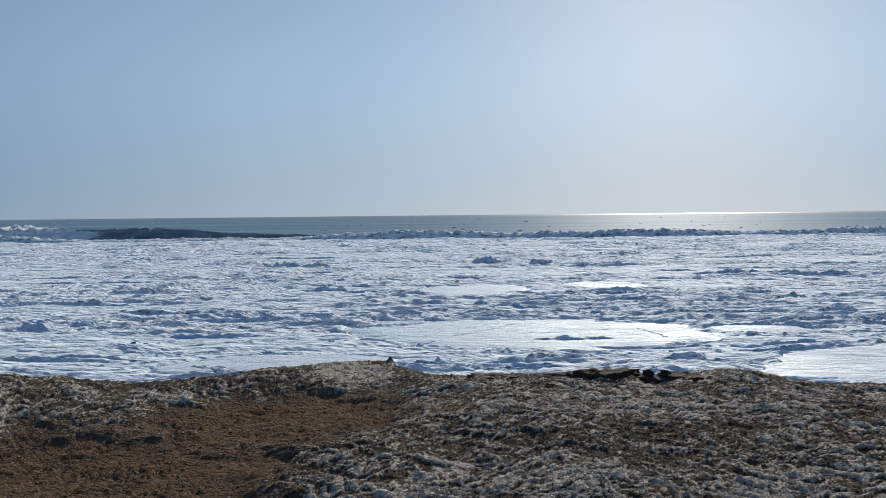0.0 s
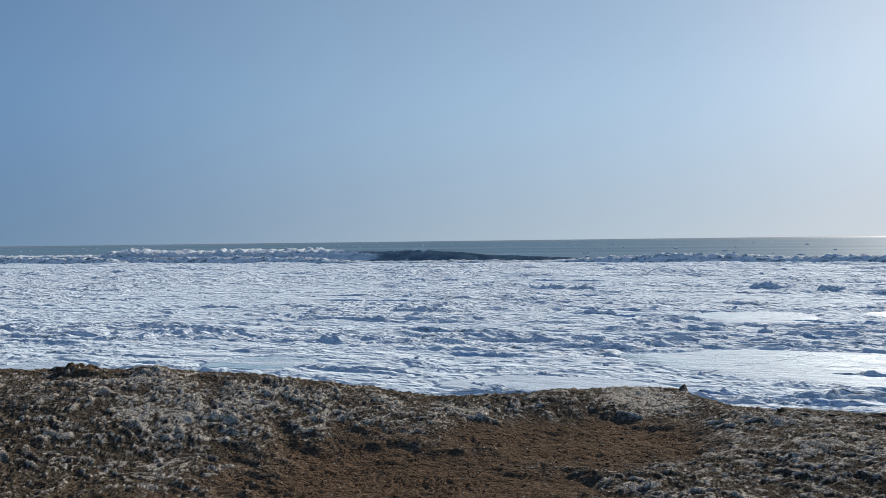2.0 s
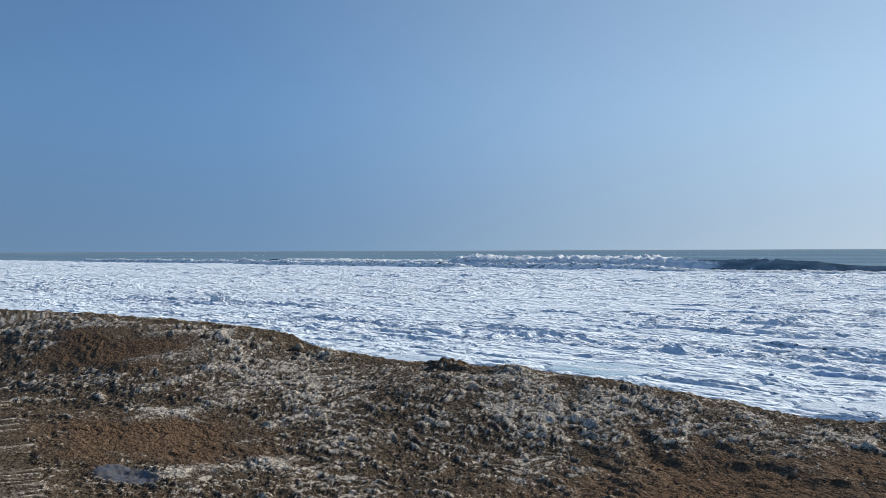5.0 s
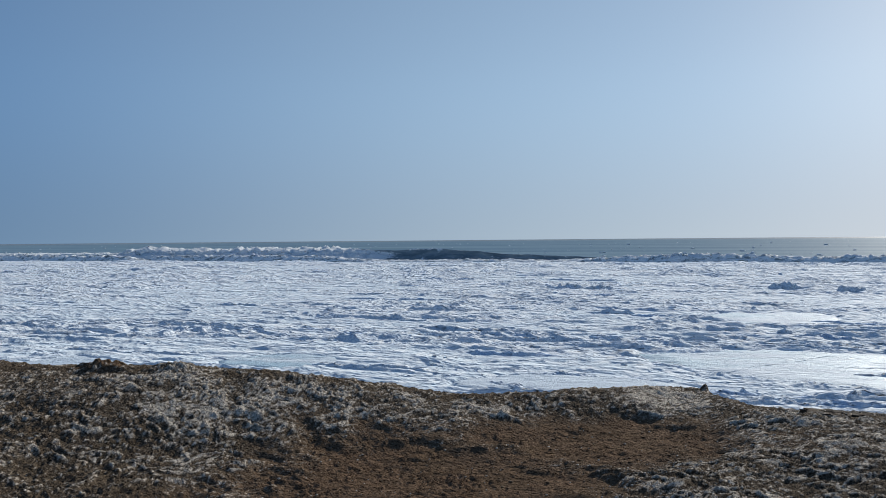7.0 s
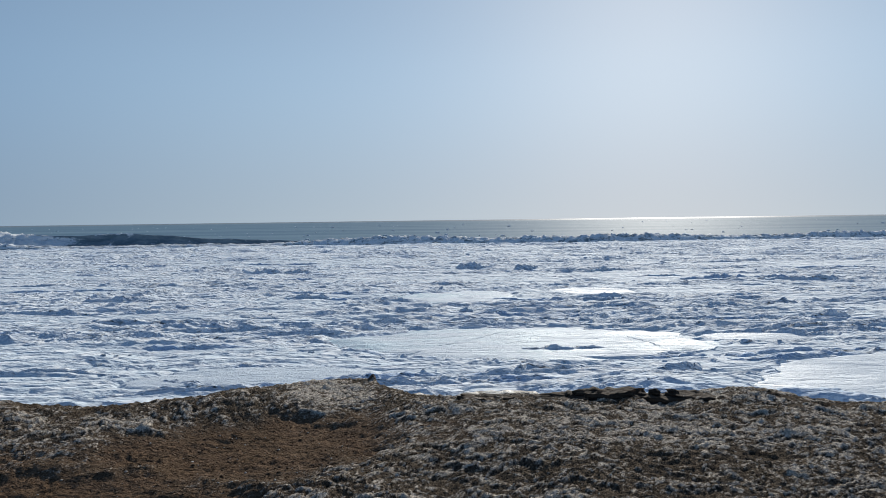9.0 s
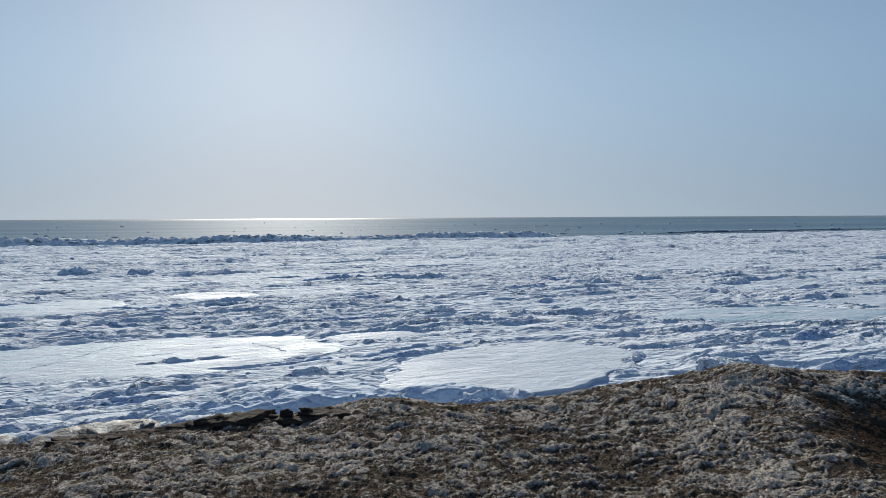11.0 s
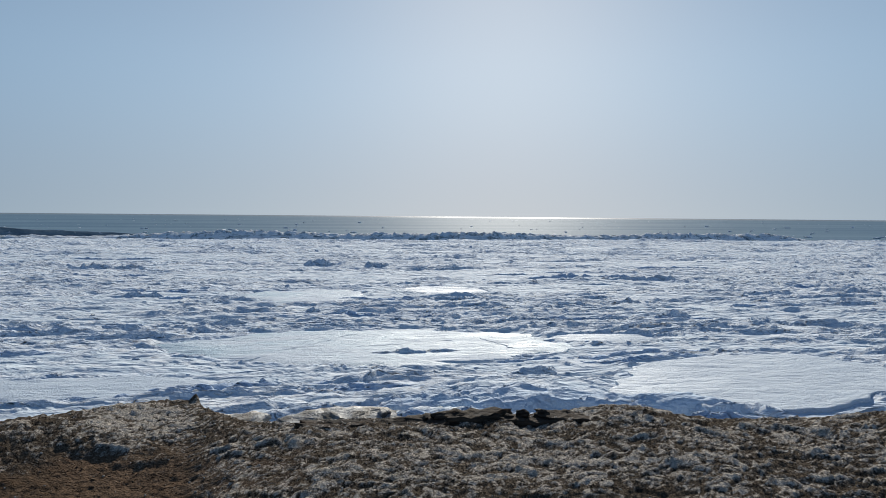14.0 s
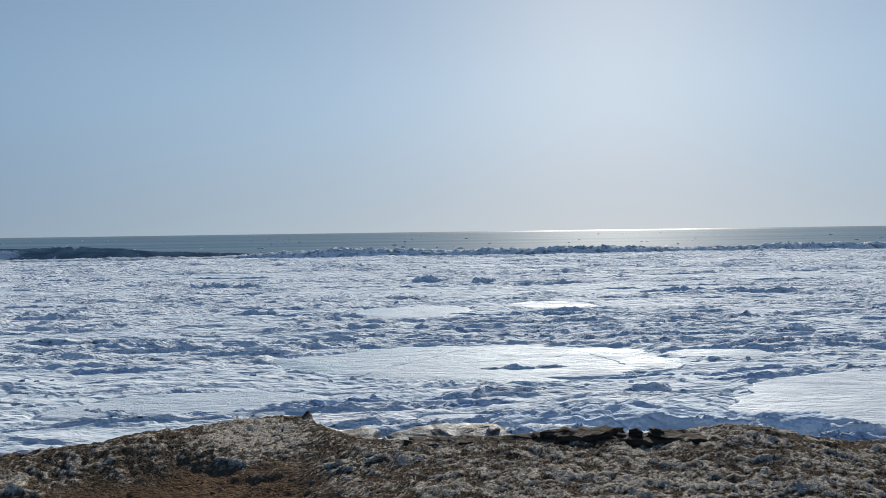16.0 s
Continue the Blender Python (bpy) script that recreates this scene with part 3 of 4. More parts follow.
def wrinkles(x, y, spacing, seed):
    """Short wavy steps of crumpled ice, steep towards the shore, 0 to about 1."""
    q = y / spacing + 0.8 * fbm(x * 0.32 / spacing, y * 0.35 / spacing, 2, seed, 0.45)
    f = q - np.floor(q)
    wide = np.maximum(0.06, 0.0046 * y) / spacing
    amp = 0.1 + 0.9 * smooth(-0.45, 0.4, fbm(x * 0.45 / spacing, y * 0.5 / spacing, 2, seed + 4, 0.5))
    return smooth(0, wide, f) * (1 - f) ** 1.2 * amp


def ice_fields(x, y):
    """Height and smoothness of the pack, and its blue edges with painted-in shade."""
    wx, wy = x + 0.5 * fbm(x * 0.3, y * 0.3, 2, 101), y + 0.35 * fbm(x * 0.4, y * 0.4, 2, 103)
    # broad pans of smoother ice between belts of rubble that run along the shore
    belt = fbm(wx * 0.055, wy * 0.20, 3, 111) + 0.35 * fbm(wx * 0.3, wy * 0.9, 3, 113)
    rough = 0.42 + 0.58 * smooth(-0.35, 0.4, belt)
    pan = floe_mask(x, y)
    rough = rough * (1 - pan) * (1 - 0.6 * smooth(23, 16, y) * smooth(1, -3, x))
    near, far = smooth(45, 20, y), smooth(26, 70, y)
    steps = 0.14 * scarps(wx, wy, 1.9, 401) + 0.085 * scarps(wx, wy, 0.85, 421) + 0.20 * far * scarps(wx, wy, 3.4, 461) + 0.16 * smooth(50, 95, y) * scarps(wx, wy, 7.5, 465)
    shore_y = 13.3 + 0.35 * fbm(x * 0.35, x * 0, 2, 471)
    shore = smooth(shore_y - 0.16, shore_y, y) * smooth(shore_y + 2.2, shore_y + 0.2, y) * smooth(1.2, 2.6, x) * smooth(8.6, 7.2, x)
    lumps = 0.75 * ridged(wx * 0.8, wy * 0.9, 3, 131, 0.5)
    crumbs = 0.75 * ridged(wx * 2.2, wy * 1.9, 2, 135, 0.5)
    clump = 0.25 + 0.75 * smooth(-0.3, 0.5, fbm(wx * 0.22, wy * 0.7, 3, 475))
    jx, jy = x + 0.16 * fbm(x * 2.2, y * 2.2, 3, 477, 0.6), y + 0.16 * fbm(x * 2.2, y * 2.2, 3, 479, 0.6)
    folds = 0.11 * wrinkles(wx, wy, 1.45, 601) + 0.085 * smooth(48, 26, y) * wrinkles(wx, wy, 0.78, 611) + 0.17 * far * wrinkles(wx, wy, 2.7, 621) + 0.20 * smooth(45, 85, y) * wrinkles(wx, wy, 5.2, 631)
    broken = 0.05 * far * chunks(jx * 0.4, jy, 1.1, 489, 0.45) + 0.05 * chunks(jx * 0.45, jy, 0.7, 493, 0.35)
    h = rough * (1.0 * steps * (0.55 + 1.1 * lumps) + 0.6 * clump * broken + 0.08 * (lumps - 0.4) + 0.045 * (crumbs - 0.4) * smooth(60, 30, y) + folds) + shore * (0.08 + 0.14 * lumps + 0.10 * chunks(jx * 0.6, jy, 0.4, 497, 0.9))
    h = h + (1 - pan) * 0.02 * fbm(x * 0.5, y * 1.2, 3, 151)
    h = h - 0.04 * pan - 0.12 * smooth(13.4, 12.2, y + 0.6 * fbm(x * 0.4, y * 0.4, 2, 157))
    flat = np.clip((1 - smooth(0.42, 0.75, rough)) * 0.5, 0, 1)
    # steps and broken ice get bluer, which paints in part of their shade
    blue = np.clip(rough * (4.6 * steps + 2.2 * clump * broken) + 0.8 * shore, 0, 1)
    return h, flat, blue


def make_ice():
    th = np.radians(np.linspace(-74, 68, 1180))
    ys = [8.5, 9.5, 10.5, 11.2]
    while ys[-1] < 101.5:
        ys.append(ys[-1] * (1.0030 if ys[-1] < 32 else 1.0045))
    T, Y = np.meshgrid(th, np.array(ys), indexing="xy")
    X = 0.4 + (Y + 0.5) * np.tan(T)
    edge = smooth(76, 101.5, Y)
    Y2 = Y + edge * (3.5 * fbm(X * 0.02, X * 0 + 3.3, 3, 161) + 0.0009 * np.maximum(np.abs(X - 10) - 60, 0) ** 1.6)
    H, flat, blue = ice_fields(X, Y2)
    H = H + 0.02
    H[-1, :] = -0.3
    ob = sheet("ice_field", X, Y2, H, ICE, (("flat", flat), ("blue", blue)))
    return tagged(ob, "white pack ice of refrozen rubble, covering the shallow sea", "sea ice", kind="structure")


make_ice()


def make_floe(cx, cy, rx, ry, turn, material, k, lift=0.0):
    """A thin slab with an uneven rim, slightly raised at its edge."""
    n, rings = 140, 26
    a = np.linspace(0, 2 * np.pi, n, endpoint=False)
    c, s = math.cos(radians(turn)), math.sin(radians(turn))
    rim = np.ones(n)
    for _ in range(6):
        u, v = rx * rim * np.cos(a), ry * rim * np.sin(a)
        x, y = cx + u * c - v * s, cy + u * s + v * c
        rim = 1.0 - 0.14 * fbm(x * 0.6, y * 0.6, 3, 7)
    rim = rim + (0.012 if k == 2 else 0.04) * fbm(np.cos(a) * 5 + k, np.sin(a) * 5, 3, 171)
    q = np.concatenate([np.linspace(0.004, 0.97, rings), [0.995, 1.0, 1.0]])
    Q, A = np.meshgrid(q, a, indexing="ij")
    RIM = np.broadcast_to(rim, Q.shape)
    U, V = rx * Q * RIM * np.cos(A), ry * Q * RIM * np.sin(A)
    X, Y = cx + U * c - V * s, cy + U * s + V * c
    Z = 0.035 + 0.012 * fbm(X * 1.1, Y * 1.8, 3, 181) + 0.008 * ridged(X * 2.0, Y * 3.2, 2, 185)
    Z = Z - (0.05 if k != 2 else 0.0) * smooth(0.84, 1.0, Q) * (0.9 + 0.8 * fbm(X * 1.3, Y * 1.3, 2, 191))
    Z = Z + lift
    Z[-2, :] -= 0.015
    Z[-1, :] = -0.12
    ob = sheet("ice_floe", X, Y, Z, material, closed=True)
    if rx > 1.6:
        # a low ridge of crumbled ice round the rim
        m = 420
        b = np.linspace(0, 2 * np.pi, m, endpoint=False)
        bx, by = np.interp(b, np.append(a, 2 * np.pi), np.append(X[-2], X[-2][0])), np.interp(b, np.append(a, 2 * np.pi), np.append(Y[-2], Y[-2][0]))
        ox, oy = bx - cx, by - cy
        far = np.hypot(ox, oy)
        amount = smooth(-0.35, 0.5, fbm(bx * 0.5, by * 0.8, 2, 195))
        rows = [(-0.26, 0.0), (-0.16, 0.45), (-0.05, 0.9), (0.06, 1.0), (0.15, 0.6), (0.26, 0.0)]
        RX = np.array([bx + o * ox / far + 0.03 * fbm(bx * 5, by * 5 + o * 9, 2, 196) for o, _ in rows])
        RY = np.array([by + o * oy / far for o, _ in rows])
        RZ = np.array([lift - 0.03 + q2 * amount * (0.05 + 0.16 * billow(bx * 2.4 + o * 5, by * 3.0 + o * 5, 3, 198, 0.6)) for o, q2 in rows])
        # half of the painted edge blue all over the rim
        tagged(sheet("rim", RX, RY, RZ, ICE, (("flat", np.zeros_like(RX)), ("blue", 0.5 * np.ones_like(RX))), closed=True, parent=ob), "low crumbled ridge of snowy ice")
    words = "glazed pale blue flat ice floe frozen into the pack" if material is FLOE_BLUE else "smooth white flat ice floe frozen into the pack"
    return tagged(ob, words, "ice floe", "flat ice floes")


floes = [make_floe(*f, k, 0.07 if k == 2 else 0.02) for k, f in enumerate(FLOES)]


def add_crack(floe, x0, y0, x1, y1, z, k):
    """A thin healed crack: a low broken ridge of ice crumbs on a floe."""
    n = int(math.hypot(x1 - x0, y1 - y0) * 22) + 6
    t = np.linspace(0, 1, n)
    nx, ny = -(y1 - y0), x1 - x0
    m = math.hypot(nx, ny)
    off = 0.16 * fbm(t * 5 + k, t * 0, 3, 351)
    cx, cy = x0 + (x1 - x0) * t + off * nx / m, y0 + (y1 - y0) * t + off * ny / m
    high = np.clip(0.003 + 0.004 * fbm(t * n * 0.35, t * 0 + k, 2, 353), 0.001, 0.007)
    w = 0.012 + 0.008 * fbm(t * n * 0.3, t * 0 + k, 2, 355)
    rows = [(-1, -0.02), (-0.35, 0.8), (0.35, 1.0), (1, -0.02)]
    X = np.array([cx + a * w * nx / m for a, _ in rows])
    Y = np.array([cy + a * w * ny / m for a, _ in rows])
    Z = np.array([z + (high * b if b > 0 else 0 * t - 0.02) for _, b in rows])
    sheet("crack", X, Y, Z, FLOE_WHITE, parent=floe)


for k, (i, x0, y0, x1, y1) in enumerate([(0, -0.4, 18.4, 2.5, 22.3), (0, 2.2, 20.0, 4.6, 20.6), (0, 5.4, 20.9, 5.8, 19.2), (8, 29.2, 18.6, 33.8, 17.9), (7, 20.3, 19.6, 22.9, 18.6)]):
    add_crack(floes[i], x0, y0, x1, y1, 0.12 if i == 2 else 0.065, k)


def make_hummock(cx, cy, length, height, k, material=None):
    """A long heap of broken, snow-covered ice, steeper towards the shore."""
    rng = random.Random(k)
    depth = 0.24 + height * 0.9
    nu, nv = max(30, int(length * 15)), 17
    U, V = np.meshgrid(np.linspace(-1, 1, nu), np.linspace(-1, 1, nv), indexing="xy")
    bend = rng.uniform(-0.2, 0.2)
    LX, LY = U * length * 0.56, V * depth
    X = LX + 0.05 * fbm(LX * 4 + k, LY * 4, 2, 199)
    Y = LY * (0.75 + 0.35 * fbm(LX * 0.8 + k * 7, V * 0, 2, 201)) + bend * U * U * length * 0.25 + 0.25 * fbm(LX * 0.5 + k * 3, V * 0 + 5, 2, 203)
    across = np.where(V < -0.3, 1 - (np.abs(V + 0.3) / 0.7) ** 3.0, 1 - (np.abs(V + 0.3) / 1.3) ** 1.4)
    along = (1 - U ** 4) * np.clip(0.62 + 0.55 * fbm(LX * 0.55 + k * 5, V * 0, 3, 197), 0.12, 1.1)
    top = along * (0.55 + 0.75 * chunks(LX + k * 9, LY * 1.3, 0.22, 208, 0.9)) + 0.6 * ridged(LX * 1.2 + k, LY * 2.6, 4, 207, 0.62) - 0.15
    Z = -0.10 + np.clip(across, 0, 1) * (1 - U ** 4) * (0.11 + 1.05 * height * top)
    Z[0, :] = Z[-1, :] = -0.15
    Z[:, 0] = Z[:, -1] = -0.15
    ob = sheet("ice_hummock", X, Y, Z, material or ICE, (("flat", np.zeros_like(X)),))
    ob.location = (cx, cy, 0)
    size = "long low" if length > 3 else ("tall" if height > 0.3 else "small")
    return tagged(ob, size + " heap of broken snow-covered ice on the pack", "ice hummock", "ice hummocks")


for k, f in enumerate(HUMMOCKS_MID + HUMMOCKS_NEAR):
    make_hummock(*f, k)
for k, f in enumerate(HUMMOCKS_SHORE):
    make_hummock(*f, 60 + k, BLUE_ICE)


def more_hummocks():
    """Low pressure ridges all over the pack, along the shore."""
    rng = random.Random(5)
    moulds = [make_hummock(rng.uniform(-20, 20), rng.uniform(26, 60), rng.uniform(3.0, 11.0), rng.uniform(0.08, 0.14), 100 + k, BLUE_ICE if k % 3 == 0 else ICE) for k in range(22)]
    made = 0
    while made < 170:
        y = 15 + 80 * rng.random() ** 1.5
        x = 0.4 + (y + 1) * math.tan(radians(rng.uniform(-66, 64)))
        p = np.array([x]), np.array([y])
        if floe_mask(*p)[0] > 0.05:
            continue
        if rng.random() > 0.35 + 0.65 * float(ice_fields(*p)[1][0] < 0.3):
            continue
        copy_thing(rng.choice(moulds), pose(x, y, rng.uniform(-0.03, 0.02), 0, 0, rng.uniform(-9, 9)))
        made += 1


more_hummocks()

# ---- sea and surf ----
def make_sea():
    r = [1.0]
    while r[-1] < 4700:
        r.append(r[-1] * 1.06 + 1.0)
    R, A = np.meshgrid(np.array(r), np.radians(np.linspace(-100, 100, 240)), indexing="ij")
    X, Y = R * np.sin(A), 30 + R * np.cos(A)
    Z = -0.22 + 0.10 * fbm(X * 0.02, Y * 0.08, 3, 211) * smooth(3000, 300, R)
    ob = sheet("water", X, Y, Z, SEA, (("open", smooth(900, 2300, R + 250 * fbm(X * 0.002, Y * 0.01, 3, 213))),))
    return tagged(ob, "grey-green slushy open sea reaching the horizon", "sea", kind="structure")


make_sea()


def surf_line(x):
    return 104.2 + 3.0 * fbm(x * 0.018, x * 0 + 1.7, 3, 161) + 0.0009 * np.maximum(np.abs(x - 10) - 60, 0) ** 1.6


def make_wave(x0, x1, offset, height, foam_from, foam_to, label, k):
    """A swell about to break: a hollow dark face, a crest and a long back."""
    nu = int((x1 - x0) * 4)
    s = np.linspace(0, 1, 36)
    U, S = np.meshgrid(np.linspace(x0, x1, nu), s, indexing="xy")
    half = min(24.0, 0.45 * (x1 - x0))
    taper = np.clip((x1 - U) / (0.42 * (x1 - x0)), 0, 1)
    env = smooth(x0, x0 + half, U) * taper ** 1.3 * (1.7 - 0.7 * taper)
    hh = height * env * (0.95 + 0.16 * fbm(U * 0.09, U * 0 + k, 3, 221))
    across = np.interp(s, [0, 0.35, 0.5, 0.58, 1.0], [0.0, 2.2, 2.3, 3.0, 10.0])[:, None]
    rise = np.interp(s, [0, 0.1, 0.35, 0.5, 0.58, 0.75, 1.0], [0, 0.12, 0.72, 1.0, 1.0, 0.6, 0.0])[:, None]
    edge = foam_to + 5 * fbm(S * 2.2, U * 0.03 + k, 3, 237) + 7 * (0.5 - S)
    broken = smooth(foam_from, foam_from + 6, U) * smooth(edge, edge - 5, U)
    tumbled = np.interp(s, [0, 0.1, 0.35, 0.5, 0.58, 0.75, 1.0], [0, 0.34, 0.58, 0.74, 0.86, 1.0, 0.0])[:, None]
    rise = rise + (tumbled - rise) * broken
    X = U + 0.4 * fbm(U * 0.5, S * 4, 2, 223)
    Y = surf_line(U) + offset + across * (0.5 + 0.5 * env) + 1.6 * fbm(U * 0.06, U * 0 + k, 2, 225)
    Z = -0.32 + hh * rise + 0.035 * fbm(U * 0.9, S * 9, 3, 227) * rise
    lip = np.exp(-((S - 0.5) / 0.06) ** 2) * np.clip(0.25 + 0.9 * fbm(U * 0.15, U * 0 + k, 3, 229), 0, 1)
    foot = smooth(0.30, 0.02, S) * np.clip(0.55 + 0.6 * fbm(U * 0.4, S * 6, 3, 233), 0, 1)
    streaks = 0.38 * smooth(0.1, 0.6, fbm(U * 0.5, S * 2.5, 3, 235))
    foam = np.clip(1.1 * broken + lip + foot + streaks, 0, 1)
    Z = Z + (broken + 0.3 * lip) * hh * (0.55 * billow(U * 0.5, S * 5, 4, 231, 0.68) - 0.12) * (rise > 0.05)
    ob = sheet("breaking_wave", X, Y, Z, WAVE, (("foam", foam),))
    rng = np.random.RandomState(90 + k)
    white = np.argwhere((foam > 0.75) & (rise * env > 0.35) & (S > 0.3) & (S < 0.75))
    pick = white[rng.randint(0, len(white), 500)] if len(white) else white
    size = 0.04 + 0.13 * rng.rand(len(pick)) ** 2
    px, py, pz = (F[pick[:, 0], pick[:, 1]] for F in (X, Y, Z))
    v, f = solids(px + rng.uniform(-0.3, 0.3, len(pick)), py - 0.2 * rng.rand(len(pick)), pz + 0.12 * rng.rand(len(pick)) ** 2, size, rng, 0.8, 0.35)
    tagged(soup("spray", v, f, FOAM, ob), kind="stuff")
    return tagged(ob, label, "wave", "breaking waves")


def make_surf(x0, x1, k):
    """A belt of tumbling white water along the edge of the ice: a steep boiling front and a churned back."""
    nu = int((x1 - x0) * 4.5)
    s = np.concatenate([np.linspace(0, 0.3, 16), np.linspace(0.33, 1, 12)])
    U, S = np.meshgrid(np.linspace(x0, x1, nu), s, indexing="xy")
    env = smooth(x0, x0 + 10, U) * smooth(x1, x1 - 10, U)
    hh = env * (1.30 + 0.55 * fbm(U * 0.06, U * 0 + k, 3, 241))
    hh = hh * (1 - 0.12 * smooth(8, 25, U)) * (1 - 0.58 * smooth(-62, -50, U) * smooth(-4, -26, U))
    reach = 6.0 * S + 1.4 * billow(U * 0.22, S * 0 + k, 3, 246)
    boil = billow(U * 0.55, reach * 0.6, 4, 243, 0.68)
    crumb = billow(U * 1.7, reach * 1.7, 3, 245, 0.65)
    Y = surf_line(U) - 0.5 + reach + 0.5 * boil
    up = np.interp(S, [0, 0.05, 0.16, 0.28, 0.6, 0.9, 1.0], [0, 0.25, 0.75, 1.0, 0.75, 0.45, 0])
    Z = -0.30 + up * (hh * (0.78 + 0.75 * (boil - 0.3) + 0.35 * (crumb - 0.3)) + 0.25 * env)
    ob = sheet("surf", U, Y, Z, FOAM)
    return tagged(ob, "tumbling white surf along the edge of the pack ice", "surf", "surf belts")


def brash_ice():
    """Small pieces of drifting ice beyond the surf."""
    rng = np.random.RandomState(31)
    n = 260
    y = 124 + 500 * rng.rand(n) ** 2
    x = y * np.tan(np.radians(rng.uniform(-62, 62, n)))
    size = 0.25 + 0.55 * rng.rand(n) ** 2
    v, f = solids(x, y, 0 * x - 0.2, size, rng, 0.5, 0.3)
    mesh_from("brash_ice", v, f, ICE, "scattered pieces of drifting ice on the open sea", "drift ice")


make_surf(-260, -88, 1)
make_surf(-96, 80, 2)
make_wave(-118, -2, 3.0, 2.4, -130, -48, "dark green wave face breaking white along the surf line", 4)
make_wave(-210, -70, 24.0, 1.3, -190, -120, "second grey-green swell with a white crest", 3)
make_wave(96, 200, 14.0, 0.55, 60, 70, "low grey swell off the ice edge", 6)

# ---- headland ----
def make_headland():
    n = 520
    bear = np.radians(np.linspace(58.2, 96, n))
    prof = np.interp(np.degrees(bear), [58.2, 58.6, 59.2, 60.2, 61.2, 62.2, 63.1, 64.5, 66.2, 75, 96], [-0.3, 0.15, 0.72, 1.05, 1.25, 1.38, 1.62, 1.72, 1.68, 1.9, 1.6])
    rough_top = 0.035 * fbm(np.degrees(bear) * 2.5, bear * 0, 4, 251)
    depth = np.linspace(0, 1, 40)
    D, B = np.meshgrid(depth, bear, indexing="ij")
    dist = 1850 + 380 * D + 3 * fbm(np.degrees(B) * 0.6, D * 3, 3, 253)
    rise = np.sin(np.pi / 2 * np.clip(D * 1.25, 0, 1)) ** 0.75
    top = np.tan(np.radians(prof))[None, :] * 2150
    Z = -2 + (top + 2) * rise + 2150 * np.radians(rough_top)[None, :] * smooth(0.6, 0.8, D) + 0.25 * fbm(np.degrees(B) * 3, D * 9, 4, 255) * rise * (D < 0.85) + 2.2 * np.abs(fbm(np.degrees(B) * 9, D * 40, 2, 257)) * smooth(0.68, 0.78, D) * (D < 0.95)
    Z[-1, :] = -3
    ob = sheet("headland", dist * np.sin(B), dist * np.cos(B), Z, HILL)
    tagged(ob, "dark wooded headland with a haze-blue tint and a steep seaward cliff", "headland", kind="structure")


make_headland()


def box_mesh(bm, cx, cy, cz, sx, sy, sz, turn=0.0):
    m = Matrix.Translation((cx, cy, cz)) @ Matrix.Rotation(radians(turn), 4, "Z") @ Matrix.Diagonal((sx, sy, sz, 1))
    bmesh.ops.create_cube(bm, size=1, matrix=m)


def far_spot(bearing, dist):
    return dist * math.sin(radians(bearing)), dist * math.cos(radians(bearing))


def make_mast(bearing, base, height):
    x, y = far_spot(bearing, 2120)
    mast = tagged(new("radio_mast"), "thin grey steel radio mast on the headland", "mast")
    mast.location = (x, y, base)
    bm = bmesh.new()
    for sx, sy in ((-1, -1), (1, -1), (0, 1)):
        bmesh.ops.create_cone(bm, cap_ends=True, segments=6, radius1=0.25, radius2=0.16, depth=height, matrix=Matrix.Translation((0.4 * sx, 0.4 * sy, height / 2)))
    part("lattice", bm, STEEL, mast)
    bm = bmesh.new()
    bmesh.ops.create_cone(bm, cap_ends=True, segments=8, radius1=0.9, radius2=0.9, depth=1.6, matrix=Matrix.Translation((0, 0, height * 0.85)))
    part("antenna_drum", bm, STEEL, mast)


make_mast(63.7, 61.0, 17)
make_mast(64.83, 63.0, 6)


def make_far_house(bearing, dist, base, wide, high):
    x, y = far_spot(bearing, dist)
    house = tagged(new("house"), "small white flat-roofed building at the headland's foot", "building")
    house.matrix_world = pose(x, y, base, 0, 0, -bearing)
    bm = bmesh.new()
    box_mesh(bm, 0, 0, high / 2, wide, 9, high)
    part("wall", bm, PALE, house)
    bm = bmesh.new()
    box_mesh(bm, 0, 0, high + 0.25, wide + 1, 10, 0.5)
    part("roof", bm, STEEL, house)
    for k in range(5):
        bm = bmesh.new()
        box_mesh(bm, (k - 2) * wide / 5.5, -4.55, high * 0.55, wide / 11, 0.2, high * 0.35)
        part("window", bm, STEEL, house)


make_far_house(65.95, 1790, 3.5, 16, 8)


# ---- loose things on the shore ----
def ground_at(x, y):
    return float(beach_fields(np.array([float(x)]), np.array([float(y)]))[0][0])


